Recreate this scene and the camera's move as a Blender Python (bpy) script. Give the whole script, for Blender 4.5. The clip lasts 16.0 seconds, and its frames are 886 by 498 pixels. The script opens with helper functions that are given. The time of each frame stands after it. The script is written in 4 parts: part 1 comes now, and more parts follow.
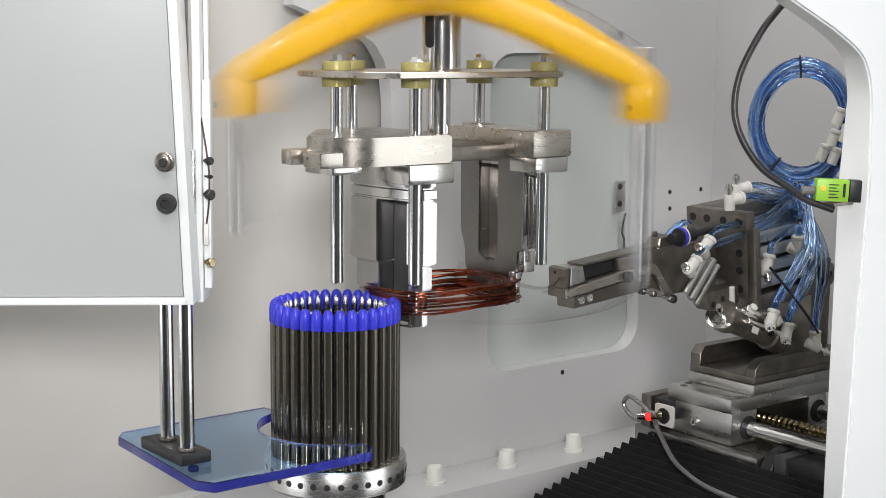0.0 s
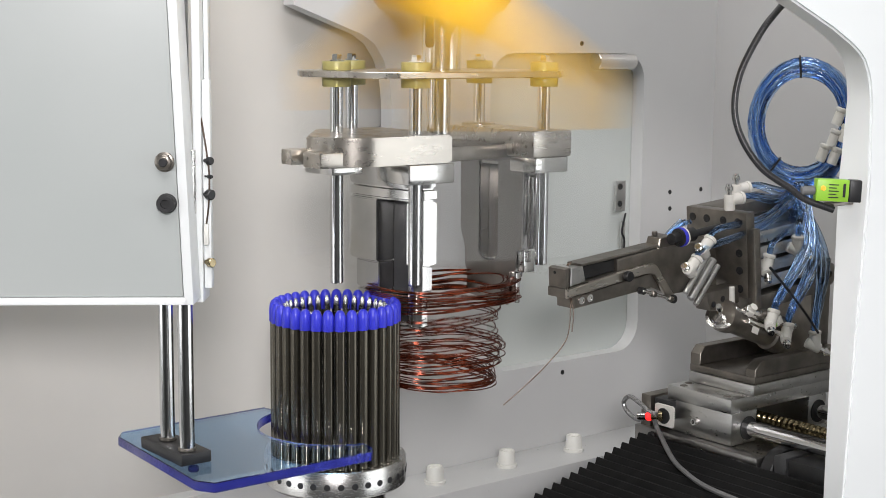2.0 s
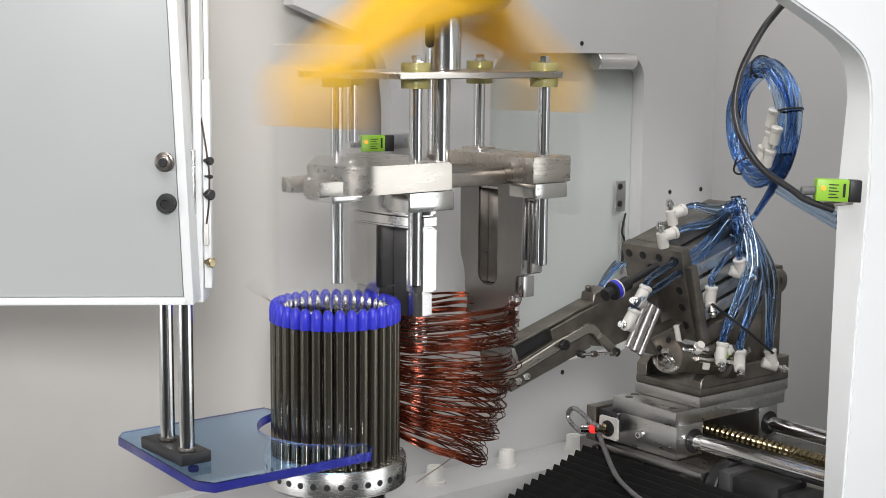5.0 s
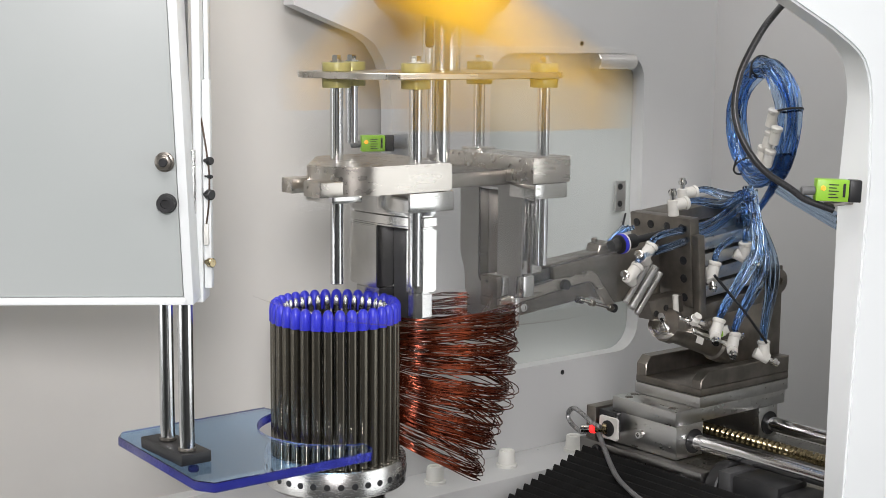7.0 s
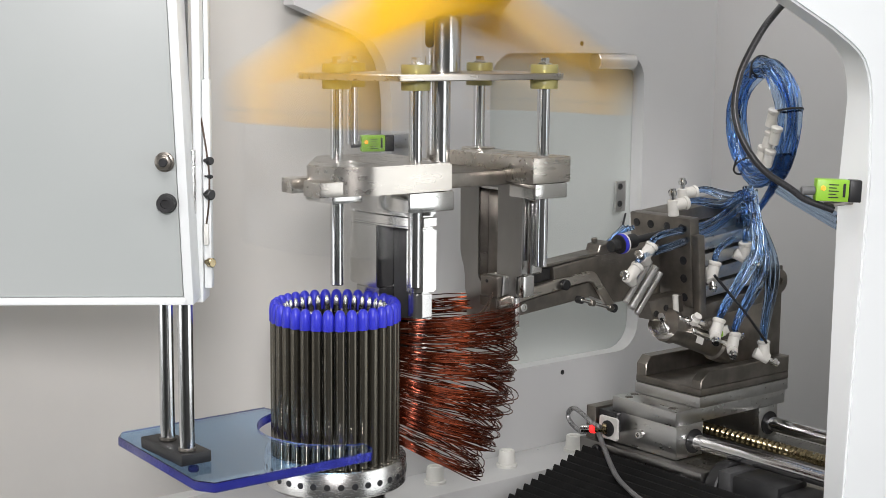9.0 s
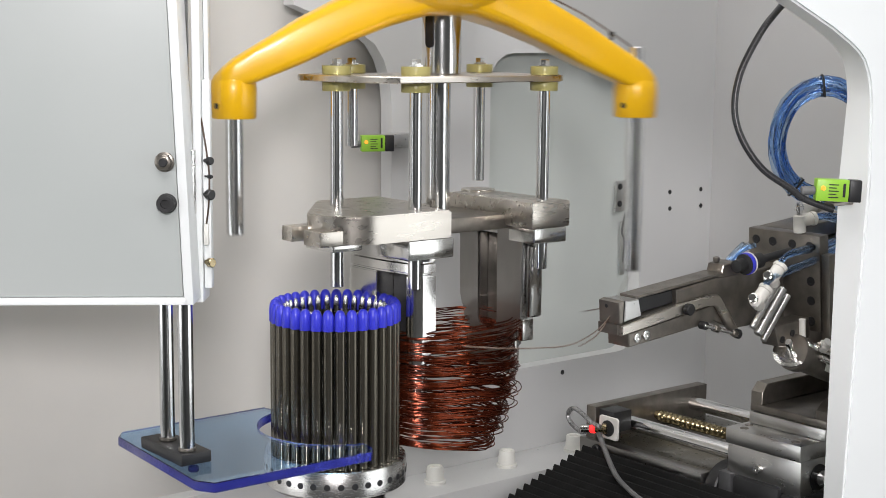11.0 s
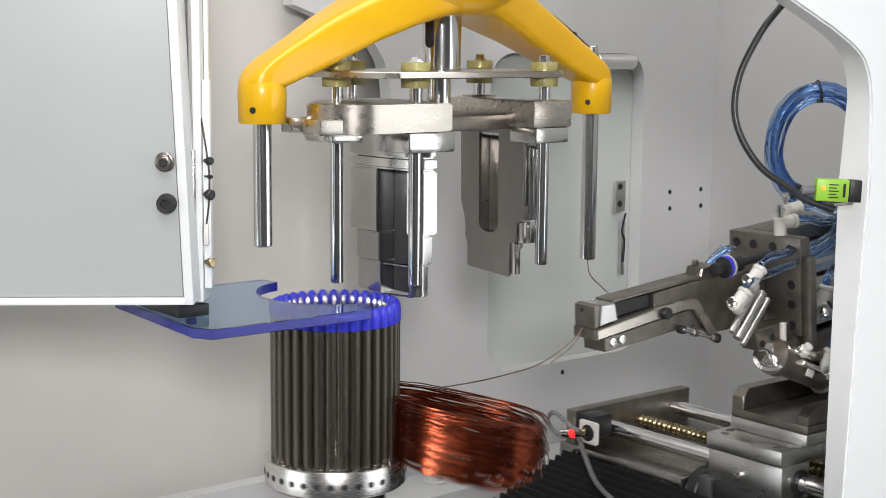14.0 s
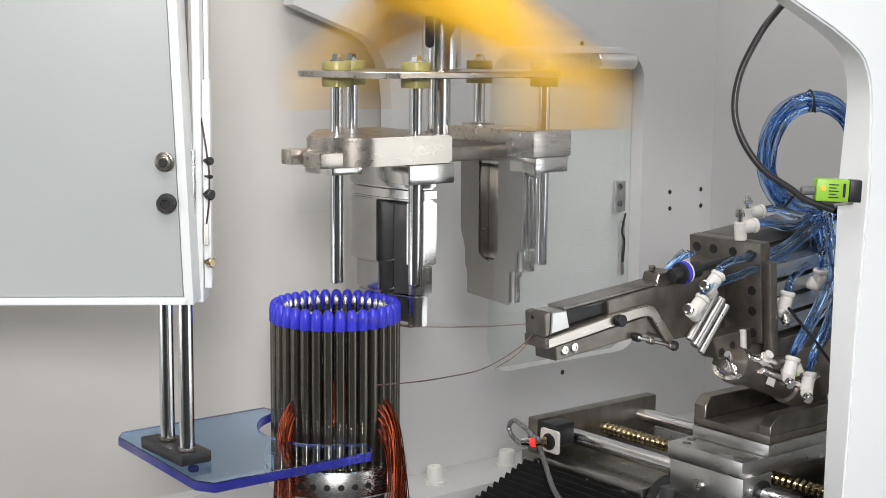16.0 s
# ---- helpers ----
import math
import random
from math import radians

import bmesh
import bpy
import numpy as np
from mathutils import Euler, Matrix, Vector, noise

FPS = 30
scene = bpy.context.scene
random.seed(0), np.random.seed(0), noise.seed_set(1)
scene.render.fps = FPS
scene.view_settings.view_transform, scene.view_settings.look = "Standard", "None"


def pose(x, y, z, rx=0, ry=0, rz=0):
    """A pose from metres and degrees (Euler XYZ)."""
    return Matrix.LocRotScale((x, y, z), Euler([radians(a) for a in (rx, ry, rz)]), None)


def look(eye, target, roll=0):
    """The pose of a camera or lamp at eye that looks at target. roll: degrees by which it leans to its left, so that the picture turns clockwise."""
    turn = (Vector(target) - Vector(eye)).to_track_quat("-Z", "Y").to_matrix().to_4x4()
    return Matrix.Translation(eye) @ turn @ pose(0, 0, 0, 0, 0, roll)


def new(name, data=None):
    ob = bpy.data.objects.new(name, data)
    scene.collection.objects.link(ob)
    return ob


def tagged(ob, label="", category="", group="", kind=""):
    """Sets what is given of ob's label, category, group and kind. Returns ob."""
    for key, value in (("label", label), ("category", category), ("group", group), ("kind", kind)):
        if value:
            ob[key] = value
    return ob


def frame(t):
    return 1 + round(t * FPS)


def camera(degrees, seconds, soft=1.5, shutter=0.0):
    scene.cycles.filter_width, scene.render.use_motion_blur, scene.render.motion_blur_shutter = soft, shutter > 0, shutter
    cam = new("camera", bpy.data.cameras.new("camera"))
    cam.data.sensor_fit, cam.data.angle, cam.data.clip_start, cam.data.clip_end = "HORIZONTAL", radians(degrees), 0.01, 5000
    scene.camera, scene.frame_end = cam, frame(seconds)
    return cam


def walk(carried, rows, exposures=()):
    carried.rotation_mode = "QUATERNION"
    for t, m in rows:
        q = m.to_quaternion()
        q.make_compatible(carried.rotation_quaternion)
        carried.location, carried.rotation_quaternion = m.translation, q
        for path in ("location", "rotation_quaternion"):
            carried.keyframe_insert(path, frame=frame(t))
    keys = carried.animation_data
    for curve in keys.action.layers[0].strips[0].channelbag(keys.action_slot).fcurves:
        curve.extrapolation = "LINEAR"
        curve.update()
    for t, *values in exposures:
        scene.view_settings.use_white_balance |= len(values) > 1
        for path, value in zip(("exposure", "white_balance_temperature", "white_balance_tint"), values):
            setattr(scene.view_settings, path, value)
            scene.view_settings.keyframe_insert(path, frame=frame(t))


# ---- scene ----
cam = camera(34.32, 16.0, soft=0.75, shutter=0.7)
CAM_POSE = look((-0.6727, -0.9852, 0.5), (-0.0543, -0.2124, 0.3573), 0.516)
walk(cam, [(0.0, CAM_POSE), (16.0, CAM_POSE)], exposures=[(0.0, 0.0), (16.0, 0.0)])

# ---- light: unseen ceiling light, added hall lights and a fill over the machine ----
world = bpy.data.worlds.new("hall")
scene.world = world
world.use_nodes = True
world.node_tree.nodes["Background"].inputs[0].default_value = (0.95, 0.97, 1.0, 1)
world.node_tree.nodes["Background"].inputs[1].default_value = 0.35


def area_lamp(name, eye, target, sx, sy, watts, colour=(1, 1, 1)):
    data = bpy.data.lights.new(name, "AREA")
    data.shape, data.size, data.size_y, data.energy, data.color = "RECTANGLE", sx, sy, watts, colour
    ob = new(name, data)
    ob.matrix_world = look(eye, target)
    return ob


area_lamp("ceiling_light", (-0.9, -1.2, 2.3), (0.1, 0.1, 0.3), 1.1, 1.1, 32, (1.0, 0.975, 0.985))
# unseen broad light on the right, for reflections on the front faces
area_lamp("added_hall_light", (1.9, -2.5, 0.6), (0.1, 0.0, 0.35), 2.6, 2.4, 39, (0.95, 0.98, 1.0))
# unseen key light near the camera, set by the wall shadows' direction
area_lamp("added_hall_light", (-1.42, -2.12, 1.02), (0.3, 0.0, 0.25), 0.34, 0.34, 41, (1.0, 0.975, 0.985))
# fill added on the left to brighten faces turned that way
area_lamp("added_hall_light", (-3.2, 0.7, 0.6), (0.1, 0.0, 0.35), 2.4, 2.0, 33, (0.97, 0.99, 1.0))
# fill added above the open machine; no lamp stands there
area_lamp("interior_fill", (0.15, -0.05, 1.25), (0.2, 0.1, 0.0), 1.0, 0.5, 5.5, (1.0, 0.99, 0.97))

# ---- materials ----


def nodes_of(name):
    m = bpy.data.materials.new(name)
    m.use_nodes = True
    nt = m.node_tree
    return m, nt, nt.nodes["Principled BSDF"], nt.nodes.new, nt.links.new


def material(name, a, b=None, rough=0.5, metal=0.0, scale=40.0, fine=600.0, bump=0.1, spread=0.12, stretch=(1, 1, 1), coat=0.0, dist=0.0004):
    """Two colours mixed by a broad noise, roughness varied by a fine one, and a fine relief."""
    m, nt, bsdf, n, l = nodes_of(name)
    b = b or tuple(c * 0.86 for c in a)
    co, mp = n("ShaderNodeTexCoord"), n("ShaderNodeMapping")
    mp.inputs["Scale"].default_value = stretch
    l(co.outputs["Object"], mp.inputs[0])
    big, small = n("ShaderNodeTexNoise"), n("ShaderNodeTexNoise")
    big.inputs["Scale"].default_value, big.inputs["Detail"].default_value = scale, 5
    small.inputs["Scale"].default_value, small.inputs["Detail"].default_value = fine, 3
    l(mp.outputs[0], big.inputs[0]), l(mp.outputs[0], small.inputs[0])
    ramp = n("ShaderNodeValToRGB")
    ramp.color_ramp.elements[0].position, ramp.color_ramp.elements[1].position = 0.35, 0.68
    ramp.color_ramp.elements[0].color, ramp.color_ramp.elements[1].color = (*b, 1), (*a, 1)
    l(big.outputs[0], ramp.inputs[0])
    l(ramp.outputs[0], bsdf.inputs["Base Color"])
    add = n("ShaderNodeMapRange")
    add.inputs[3].default_value, add.inputs[4].default_value = max(0.02, rough - spread), min(1, rough + spread)
    l(small.outputs[0], add.inputs[0]), l(add.outputs[0], bsdf.inputs["Roughness"])
    bp = n("ShaderNodeBump")
    bp.inputs["Strength"].default_value, bp.inputs["Distance"].default_value = bump, dist
    l(small.outputs[0], bp.inputs["Height"]), l(bp.outputs[0], bsdf.inputs["Normal"])
    bsdf.inputs["Metallic"].default_value = metal
    bsdf.inputs["Coat Weight"].default_value = coat
    return m


def clear(name, colour, rough=0.03, ior=1.45):
    m, nt, bsdf, n, l = nodes_of(name)
    bsdf.inputs["Base Color"].default_value = (*colour, 1)
    bsdf.inputs["Transmission Weight"].default_value = 1
    bsdf.inputs["Roughness"].default_value, bsdf.inputs["IOR"].default_value = rough, ior
    return m


def glow(name, colour, strength):
    m, nt, bsdf, n, l = nodes_of(name)
    bsdf.inputs["Base Color"].default_value = (*colour, 1)
    bsdf.inputs["Emission Color"].default_value = (*colour, 1)
    bsdf.inputs["Emission Strength"].default_value = strength
    return m


WHITE = material("white_enamel", (0.88, 0.895, 0.895), (0.83, 0.85, 0.85), 0.40, 0, 3, 900, 0.08, coat=0.15)
GREY = material("grey_enamel", (0.60, 0.60, 0.595), (0.54, 0.54, 0.54), 0.30, 0, 3, 250, 0.04, 0.06)
# same paint as GREY, with the side wall's shade put into the colour
GREY_SHADED = material("shaded_side_enamel", (0.53, 0.525, 0.52), (0.485, 0.48, 0.475), 0.40, 0, 4, 900, 0.06)
PALE = material("pale_panel", (0.56, 0.585, 0.565), (0.50, 0.53, 0.51), 0.24, 0, 4, 250, 0.03, 0.06)
BEIGE = material("beige_panel", (0.68, 0.66, 0.625), (0.61, 0.595, 0.565), 0.42, 0, 5, 900, 0.06)
DOOR = material("door_enamel", (0.49, 0.51, 0.50), (0.45, 0.475, 0.465), 0.36, 0, 4, 900, 0.06)
STEEL = material("ground_steel", (0.68, 0.635, 0.575), (0.56, 0.52, 0.47), 0.29, 1, 22, 220, 0.008, 0.09, (0.2, 1, 1))
BRIGHT = material("bright_steel", (0.82, 0.81, 0.79), (0.72, 0.71, 0.69), 0.18, 1, 40, 300, 0.01, 0.06)
CHROME = material("hard_chrome", (0.80, 0.80, 0.80), (0.71, 0.71, 0.71), 0.15, 1, 30, 900, 0.02, 0.04)
FORMER = material("milled_steel", (0.68, 0.67, 0.66), (0.56, 0.55, 0.54), 0.20, 1, 25, 260, 0.012, 0.07, (1, 1, 0.15))
# plain grey of the side rail, and a shaded copy of the former steel
FLAT = material("darkened_flat_steel", (0.40, 0.39, 0.375), (0.32, 0.31, 0.30), 0.32, 1, 22, 260, 0.01, 0.07, (1, 1, 0.3))
DULL = material("blackened_steel", (0.27, 0.245, 0.215), (0.17, 0.155, 0.136), 0.34, 0.85, 50, 1200, 0.15, 0.12)
ALU = material("milled_aluminium", (0.66, 0.655, 0.64), (0.54, 0.535, 0.52), 0.30, 1, 40, 300, 0.012, 0.08, (1, 0.15, 1))
BLACK = material("black_plastic", (0.02, 0.02, 0.021), (0.012, 0.012, 0.013), 0.45, 0, 60, 900, 0.15)
BELLOWS = material("black_bellows_cloth", (0.008, 0.008, 0.008), (0.005, 0.005, 0.005), 0.75, 0, 80, 1800, 0.3)
BELLOWS.node_tree.nodes["Principled BSDF"].inputs["Specular IOR Level"].default_value = 0.25
YELLOW = material("yellow_enamel", (0.84, 0.475, 0.004), (0.78, 0.425, 0.004), 0.30, 0, 12, 500, 0.05, 0.06, coat=0.25)
BLUECAP = material("blue_plastic_cap", (0.045, 0.05, 0.62), (0.03, 0.035, 0.5), 0.32, 0, 90, 700, 0.06)
PIN = material("dark_finger_steel", (0.165, 0.15, 0.122), (0.125, 0.113, 0.09), 0.25, 0.9, 30, 120, 0.0, 0.05, (1, 1, 0.05))
RING = material("machined_ring", (0.70, 0.69, 0.67), (0.63, 0.62, 0.60), 0.26, 1, 30, 200, 0.008, 0.06, (1, 1, 6))
AMBER = material("amber_urethane", (0.62, 0.56, 0.22), (0.52, 0.47, 0.17), 0.35, 0, 80, 700, 0.05)
AMBER.node_tree.nodes["Principled BSDF"].inputs["Transmission Weight"].default_value = 0.45
ACRYL = clear("blue_acrylic", (0.40, 0.64, 0.95), 0.02, 1.49)
# edge colour stands in for light held inside the acrylic
ACRYL_EDGE = material("blue_acrylic_edge", (0.035, 0.045, 0.50), (0.025, 0.035, 0.42), 0.2, 0, 60, 800, 0.05)
ACRYL_EDGE.node_tree.nodes["Principled BSDF"].inputs["Transmission Weight"].default_value = 0.6
COPPER = material("enamelled_copper", (0.27, 0.050, 0.015), (0.065, 0.012, 0.006), 0.24, 0.85, 45, 900, 0.03, 0.1)
WIRE = material("dark_wire", (0.22, 0.17, 0.14), (0.12, 0.08, 0.06), 0.35, 0.8, 60, 900, 0.05)
TUBE = clear("blue_air_tube", (0.58, 0.74, 0.97), 0.06, 1.32)
FITTING = material("white_fitting", (0.74, 0.72, 0.67), (0.66, 0.64, 0.6), 0.4, 0, 90, 900, 0.06)
GREEN = material("lime_sensor_case", (0.30, 0.58, 0.05), (0.26, 0.5, 0.04), 0.4, 0, 60, 900, 0.08)
CABLE = material("black_cable", (0.03, 0.03, 0.032), (0.018, 0.018, 0.02), 0.3, 0, 60, 900, 0.08)
GREYCABLE = material("grey_cable", (0.16, 0.16, 0.16), (0.12, 0.12, 0.12), 0.45, 0, 60, 900, 0.08)
IVORY = material("ivory_cap", (0.74, 0.73, 0.69), (0.68, 0.67, 0.63), 0.4, 0, 60, 900, 0.08)
BRAID = material("braided_sheath", (0.42, 0.42, 0.42), (0.16, 0.16, 0.16), 0.3, 0.7, 500, 900, 0.2)
OILY = material("oily_bed_steel", (0.30, 0.29, 0.27), (0.17, 0.155, 0.12), 0.30, 0.9, 28, 260, 0.02, 0.10)
# motor flange paint, also used as shade in the left former's slot
GRAPHITE = material("graphite_paint_and_shade", (0.085, 0.085, 0.088), (0.06, 0.06, 0.062), 0.4, 0.2, 50, 900, 0.1)
BRASS = material("oily_screw_steel", (0.40, 0.33, 0.20), (0.26, 0.21, 0.12), 0.25, 1, 60, 900, 0.08)
RED = glow("red_indicator", (1.0, 0.02, 0.02), 1.6)
ORANGE = glow("orange_indicator", (1.0, 0.25, 0.02), 1.5)
# hall surfaces kept dark so that the metal reflects with contrast
FLOORM = material("hall_floor_paint", (0.16, 0.17, 0.165), (0.12, 0.13, 0.125), 0.5, 0, 3, 300, 0.1)
HALL = material("hall_wall_paint", (0.30, 0.30, 0.29), (0.25, 0.25, 0.245), 0.7, 0, 2, 300, 0.1)

# ---- building helpers ----
ORIGIN = {}


def thing(name, origin, label, category, group="", kind=""):
    ob = new(name)
    ob.empty_display_size = 0.02
    ob.location = origin
    ORIGIN[ob] = Vector(origin)
    return tagged(ob, label, category, group, kind)


def finish(bm, name, mat, smooth=40):
    bmesh.ops.recalc_face_normals(bm, faces=bm.faces)
    me = bpy.data.meshes.new(name)
    bm.to_mesh(me)
    bm.free()
    me.materials.append(mat)
    if smooth:
        me.shade_smooth()
        me.set_sharp_from_angle(angle=radians(smooth))
    return me


def part(name, bm, mat, parent, label="", pivot=None, smooth=40):
    """One mesh part, drawn in world metres, hung under its thing or part; pivot: the point that it turns about."""
    base = ORIGIN[parent]
    pv = Vector(pivot) if pivot is not None else base
    bmesh.ops.translate(bm, verts=bm.verts, vec=-pv)
    ob = new(name, finish(bm, name, mat, smooth))
    ob.parent = parent
    ob.location = pv - base
    ORIGIN[ob] = pv
    if label:
        ob["label"] = label
    return ob


def single(name, bm, mat, label, category, group="", kind="", smooth=40, origin=(0, 0, 0)):
    bmesh.ops.translate(bm, verts=bm.verts, vec=-Vector(origin))
    ob = new(name, finish(bm, name, mat, smooth))
    ob.location = origin
    ORIGIN[ob] = Vector(origin)
    return tagged(ob, label, category, group, kind)


def B():
    return bmesh.new()


def box(bm, x0, x1, y0, y1, z0, z1, bev=0.0008, m=None, seg=2):
    r = bmesh.ops.create_cube(bm, size=1)
    vs = r["verts"]
    for v in vs:
        v.co = Vector(((x0, x1)[v.co.x > 0], (y0, y1)[v.co.y > 0], (z0, z1)[v.co.z > 0]))
    if bev:
        es = {e for v in vs for e in v.link_edges}
        out = bmesh.ops.bevel(bm, geom=list(es), offset=bev, segments=seg, affect="EDGES", profile=0.5)
        vs = list({v for f in out["faces"] for v in f.verts} | {v for v in vs if v.is_valid})
    if m is not None:
        bmesh.ops.transform(bm, matrix=m, verts=vs)
    return bm


def prism(bm, pts, z0, z1, bev=0.0006, m=None, seg=1):
    """An outline in x, y, extruded from z0 to z1."""
    lo = [bm.verts.new((x, y, z0)) for x, y in pts]
    hi = [bm.verts.new((x, y, z1)) for x, y in pts]
    n = len(pts)
    fs = [bm.faces.new(lo[::-1]), bm.faces.new(hi)]
    for i in range(n):
        bm.faces.new((lo[i], lo[(i + 1) % n], hi[(i + 1) % n], hi[i]))
    vs = lo + hi
    bmesh.ops.recalc_face_normals(bm, faces=list({f for v in vs for f in v.link_faces}))
    if bev:
        es = [e for f in fs for e in f.edges]
        out = bmesh.ops.bevel(bm, geom=es, offset=bev, segments=seg, affect="EDGES")
        vs = list({v for f in out["faces"] for v in f.verts} | {v for v in vs if v.is_valid})
    if m is not None:
        bmesh.ops.transform(bm, matrix=m, verts=vs)
    return bm


def sideways(pts_xz, bm, y0, y1, bev=0.0006, m=None):
    """An outline in x, z, extruded along y."""
    turn = Matrix(((1, 0, 0, 0), (0, 0, 1, 0), (0, 1, 0, 0), (0, 0, 0, 1)))
    return prism(bm, pts_xz, y0, y1, bev, turn if m is None else m @ turn)


def lathe(bm, prof, n=24, base=(0, 0, 0), axis=(0, 0, 1)):
    """Turns a profile of (radius, height) about an axis."""
    q = Vector((0, 0, 1)).rotation_difference(Vector(axis).normalized()).to_matrix()
    base = Vector(base)
    rings = []
    for r, h in prof:
        if r < 1e-6:
            rings.append([bm.verts.new(base + q @ Vector((0, 0, h)))])
        else:
            rings.append([bm.verts.new(base + q @ Vector((r * math.cos(2 * math.pi * i / n), r * math.sin(2 * math.pi * i / n), h))) for i in range(n)])
    for a, b in zip(rings, rings[1:]):
        for i in range(n):
            j = (i + 1) % n
            if len(a) == 1 and len(b) > 1:
                bm.faces.new((a[0], b[i], b[j]))
            elif len(b) == 1 and len(a) > 1:
                bm.faces.new((a[i], a[j], b[0]))
            elif len(a) > 1:
                bm.faces.new((a[i], a[j], b[j], b[i]))
    for ring, flip in ((rings[0], True), (rings[-1], False)):
        if len(ring) > 1:
            bm.faces.new(ring[::-1] if flip else ring)
    return bm


def rod(bm, p0, p1, r, n=20, ch=0.0006):
    p0, p1 = Vector(p0), Vector(p1)
    L = (p1 - p0).length
    ch = min(ch, r * 0.4, L * 0.3)
    return lathe(bm, [(r - ch, 0), (r, ch), (r, L - ch), (r - ch, L)], n, p0, p1 - p0)


def bolt(bm, p, axis, r, h, socket=True):
    prof = [(r, 0), (r, h * 0.85), (r * 0.88, h)]
    if socket:
        prof += [(r * 0.52, h), (r * 0.5, h * 0.5), (0, h * 0.5)]
    else:
        prof += [(0, h)]
    return lathe(bm, prof, 14, p, axis)


def smooth_path(pts, k=8, closed=False):
    """Catmull-Rom through the points."""
    P = [Vector(p) for p in pts]
    n = len(P)
    out = []
    rng = range(n if closed else n - 1)
    for i in rng:
        a, b, c, d = (P[(i - 1) % n], P[i], P[(i + 1) % n], P[(i + 2) % n]) if closed else (P[max(i - 1, 0)], P[i], P[i + 1], P[min(i + 2, n - 1)])
        for s in range(k):
            t = s / k
            out.append(0.5 * ((2 * b) + (c - a) * t + (2 * a - 5 * b + 4 * c - d) * t * t + (3 * b - a - 3 * c + d) * t ** 3))
    if not closed:
        out.append(P[-1])
    return out


def tube(bm, path, r, n=8, closed=False):
    path = [Vector(p) for p in path]
    m = len(path)
    rings = []
    nrm = None
    for i in range(m):
        t = (path[(i + 1) % m] - path[i - 1]) if closed or 0 < i < m - 1 else (path[min(i + 1, m - 1)] - path[max(i - 1, 0)])
        t.normalize()
        if nrm is None:
            nrm = t.orthogonal().normalized()
        nrm = (nrm - t * nrm.dot(t)).normalized()
        bi = t.cross(nrm)
        rings.append([bm.verts.new(path[i] + (nrm * math.cos(2 * math.pi * k / n) + bi * math.sin(2 * math.pi * k / n)) * r) for k in range(n)])
    for i in range(m if closed else m - 1):
        a, b = rings[i], rings[(i + 1) % m]
        off = 0
        if closed and i == m - 1:
            off = min(range(n), key=lambda o: (a[0].co - b[o].co).length)
        for k in range(n):
            bm.faces.new((a[k], a[(k + 1) % n], b[(k + 1 + off) % n], b[(k + off) % n]))
    if not closed:
        bm.faces.new(rings[0][::-1]), bm.faces.new(rings[-1])
    return bm


def rounded(x0, x1, y0, y1, r, k=6):
    out = []
    for cx, cy, a in ((x1 - r, y1 - r, 0), (x0 + r, y1 - r, 90), (x0 + r, y0 + r, 180), (x1 - r, y0 + r, 270)):
        for i in range(k + 1):
            t = radians(a + 90 * i / k)
            out.append((cx + r * math.cos(t), cy + r * math.sin(t)))
    return out


def wall_with_holes(bm, outer, holes, y0, y1):
    """A plate in x, z with openings through it, from y0 to y1."""
    edges = []
    for loop in (outer, *holes):
        vs = [bm.verts.new((x, y0, z)) for x, z in loop]
        edges += [bm.edges.new((vs[i], vs[(i + 1) % len(vs)])) for i in range(len(vs))]
    bmesh.ops.triangle_fill(bm, use_beauty=True, edges=edges)
    out = bmesh.ops.extrude_face_region(bm, geom=list(bm.faces))
    bmesh.ops.translate(bm, verts=[g for g in out["geom"] if isinstance(g, bmesh.types.BMVert)], vec=(0, y1 - y0, 0))
    return bm


# ---- unseen hall added around the machine, for bounce and reflections ----
bm = B(); box(bm, -4, 4, -4, 2.5, -0.95, -0.9, 0)
single("floor", bm, FLOORM, "unseen grey floor added under the machine", "floor", kind="structure")
for nm, b in (("wall_north", (-4, 4, 2.5, 2.6, -0.9, 3)), ("wall_south", (-4, 4, -4.1, -4, -0.9, 3)), ("wall_west", (-4.1, -4, -4, 2.5, -0.9, 3)), ("wall_east", (4, 4.1, -4, 2.5, -0.9, 3))):
    bm = B(); box(bm, *b, 0)
    single(nm, bm, HALL, "unseen plain grey wall closing the hall", "wall", kind="structure")
bm = B(); box(bm, -4, 4, -4, 2.5, 3, 3.1, 0)
single("ceiling", bm, HALL, "unseen plain grey ceiling closing the hall", "ceiling", kind="structure")

# ---- machine housing ----
WY = 0.30
bm = B()
wall_with_holes(bm, [(-0.7, -0.2), (0.82, -0.2), (0.82, 0.85), (-0.7, 0.85)],
                [rounded(0.425, 0.684, 0.104, 0.488, 0.035), [(-0.45, 0.03), (-0.45, 0.8), (0.153, 0.8), (0.153, 0.5375), (0.20, 0.5215), (0.24, 0.508), (0.258, 0.497), (0.270, 0.480), (0.2775, 0.460), (0.281, 0.43), (0.281, 0.05), (0.276, 0.035), (0.262, 0.03)]], WY, WY + 0.02)
single("wall_back", bm, GREY, "grey enamelled back plate with two round-cornered openings", "machine wall", kind="structure", smooth=30)
bm = B(); box(bm, 0.39, 0.84, WY + 0.021, WY + 0.03, 0.05, 0.6, 0)
single("wall_back_recess", bm, PALE, "pale greenish grey panel behind the opening", "machine panel", kind="structure")
bm = B(); box(bm, -0.7, 0.36, WY + 0.05, WY + 0.06, -0.2, 0.85, 0)
single("wall_back_cover", bm, BEIGE, "beige-grey sheet cover behind the opening", "machine panel", kind="structure")
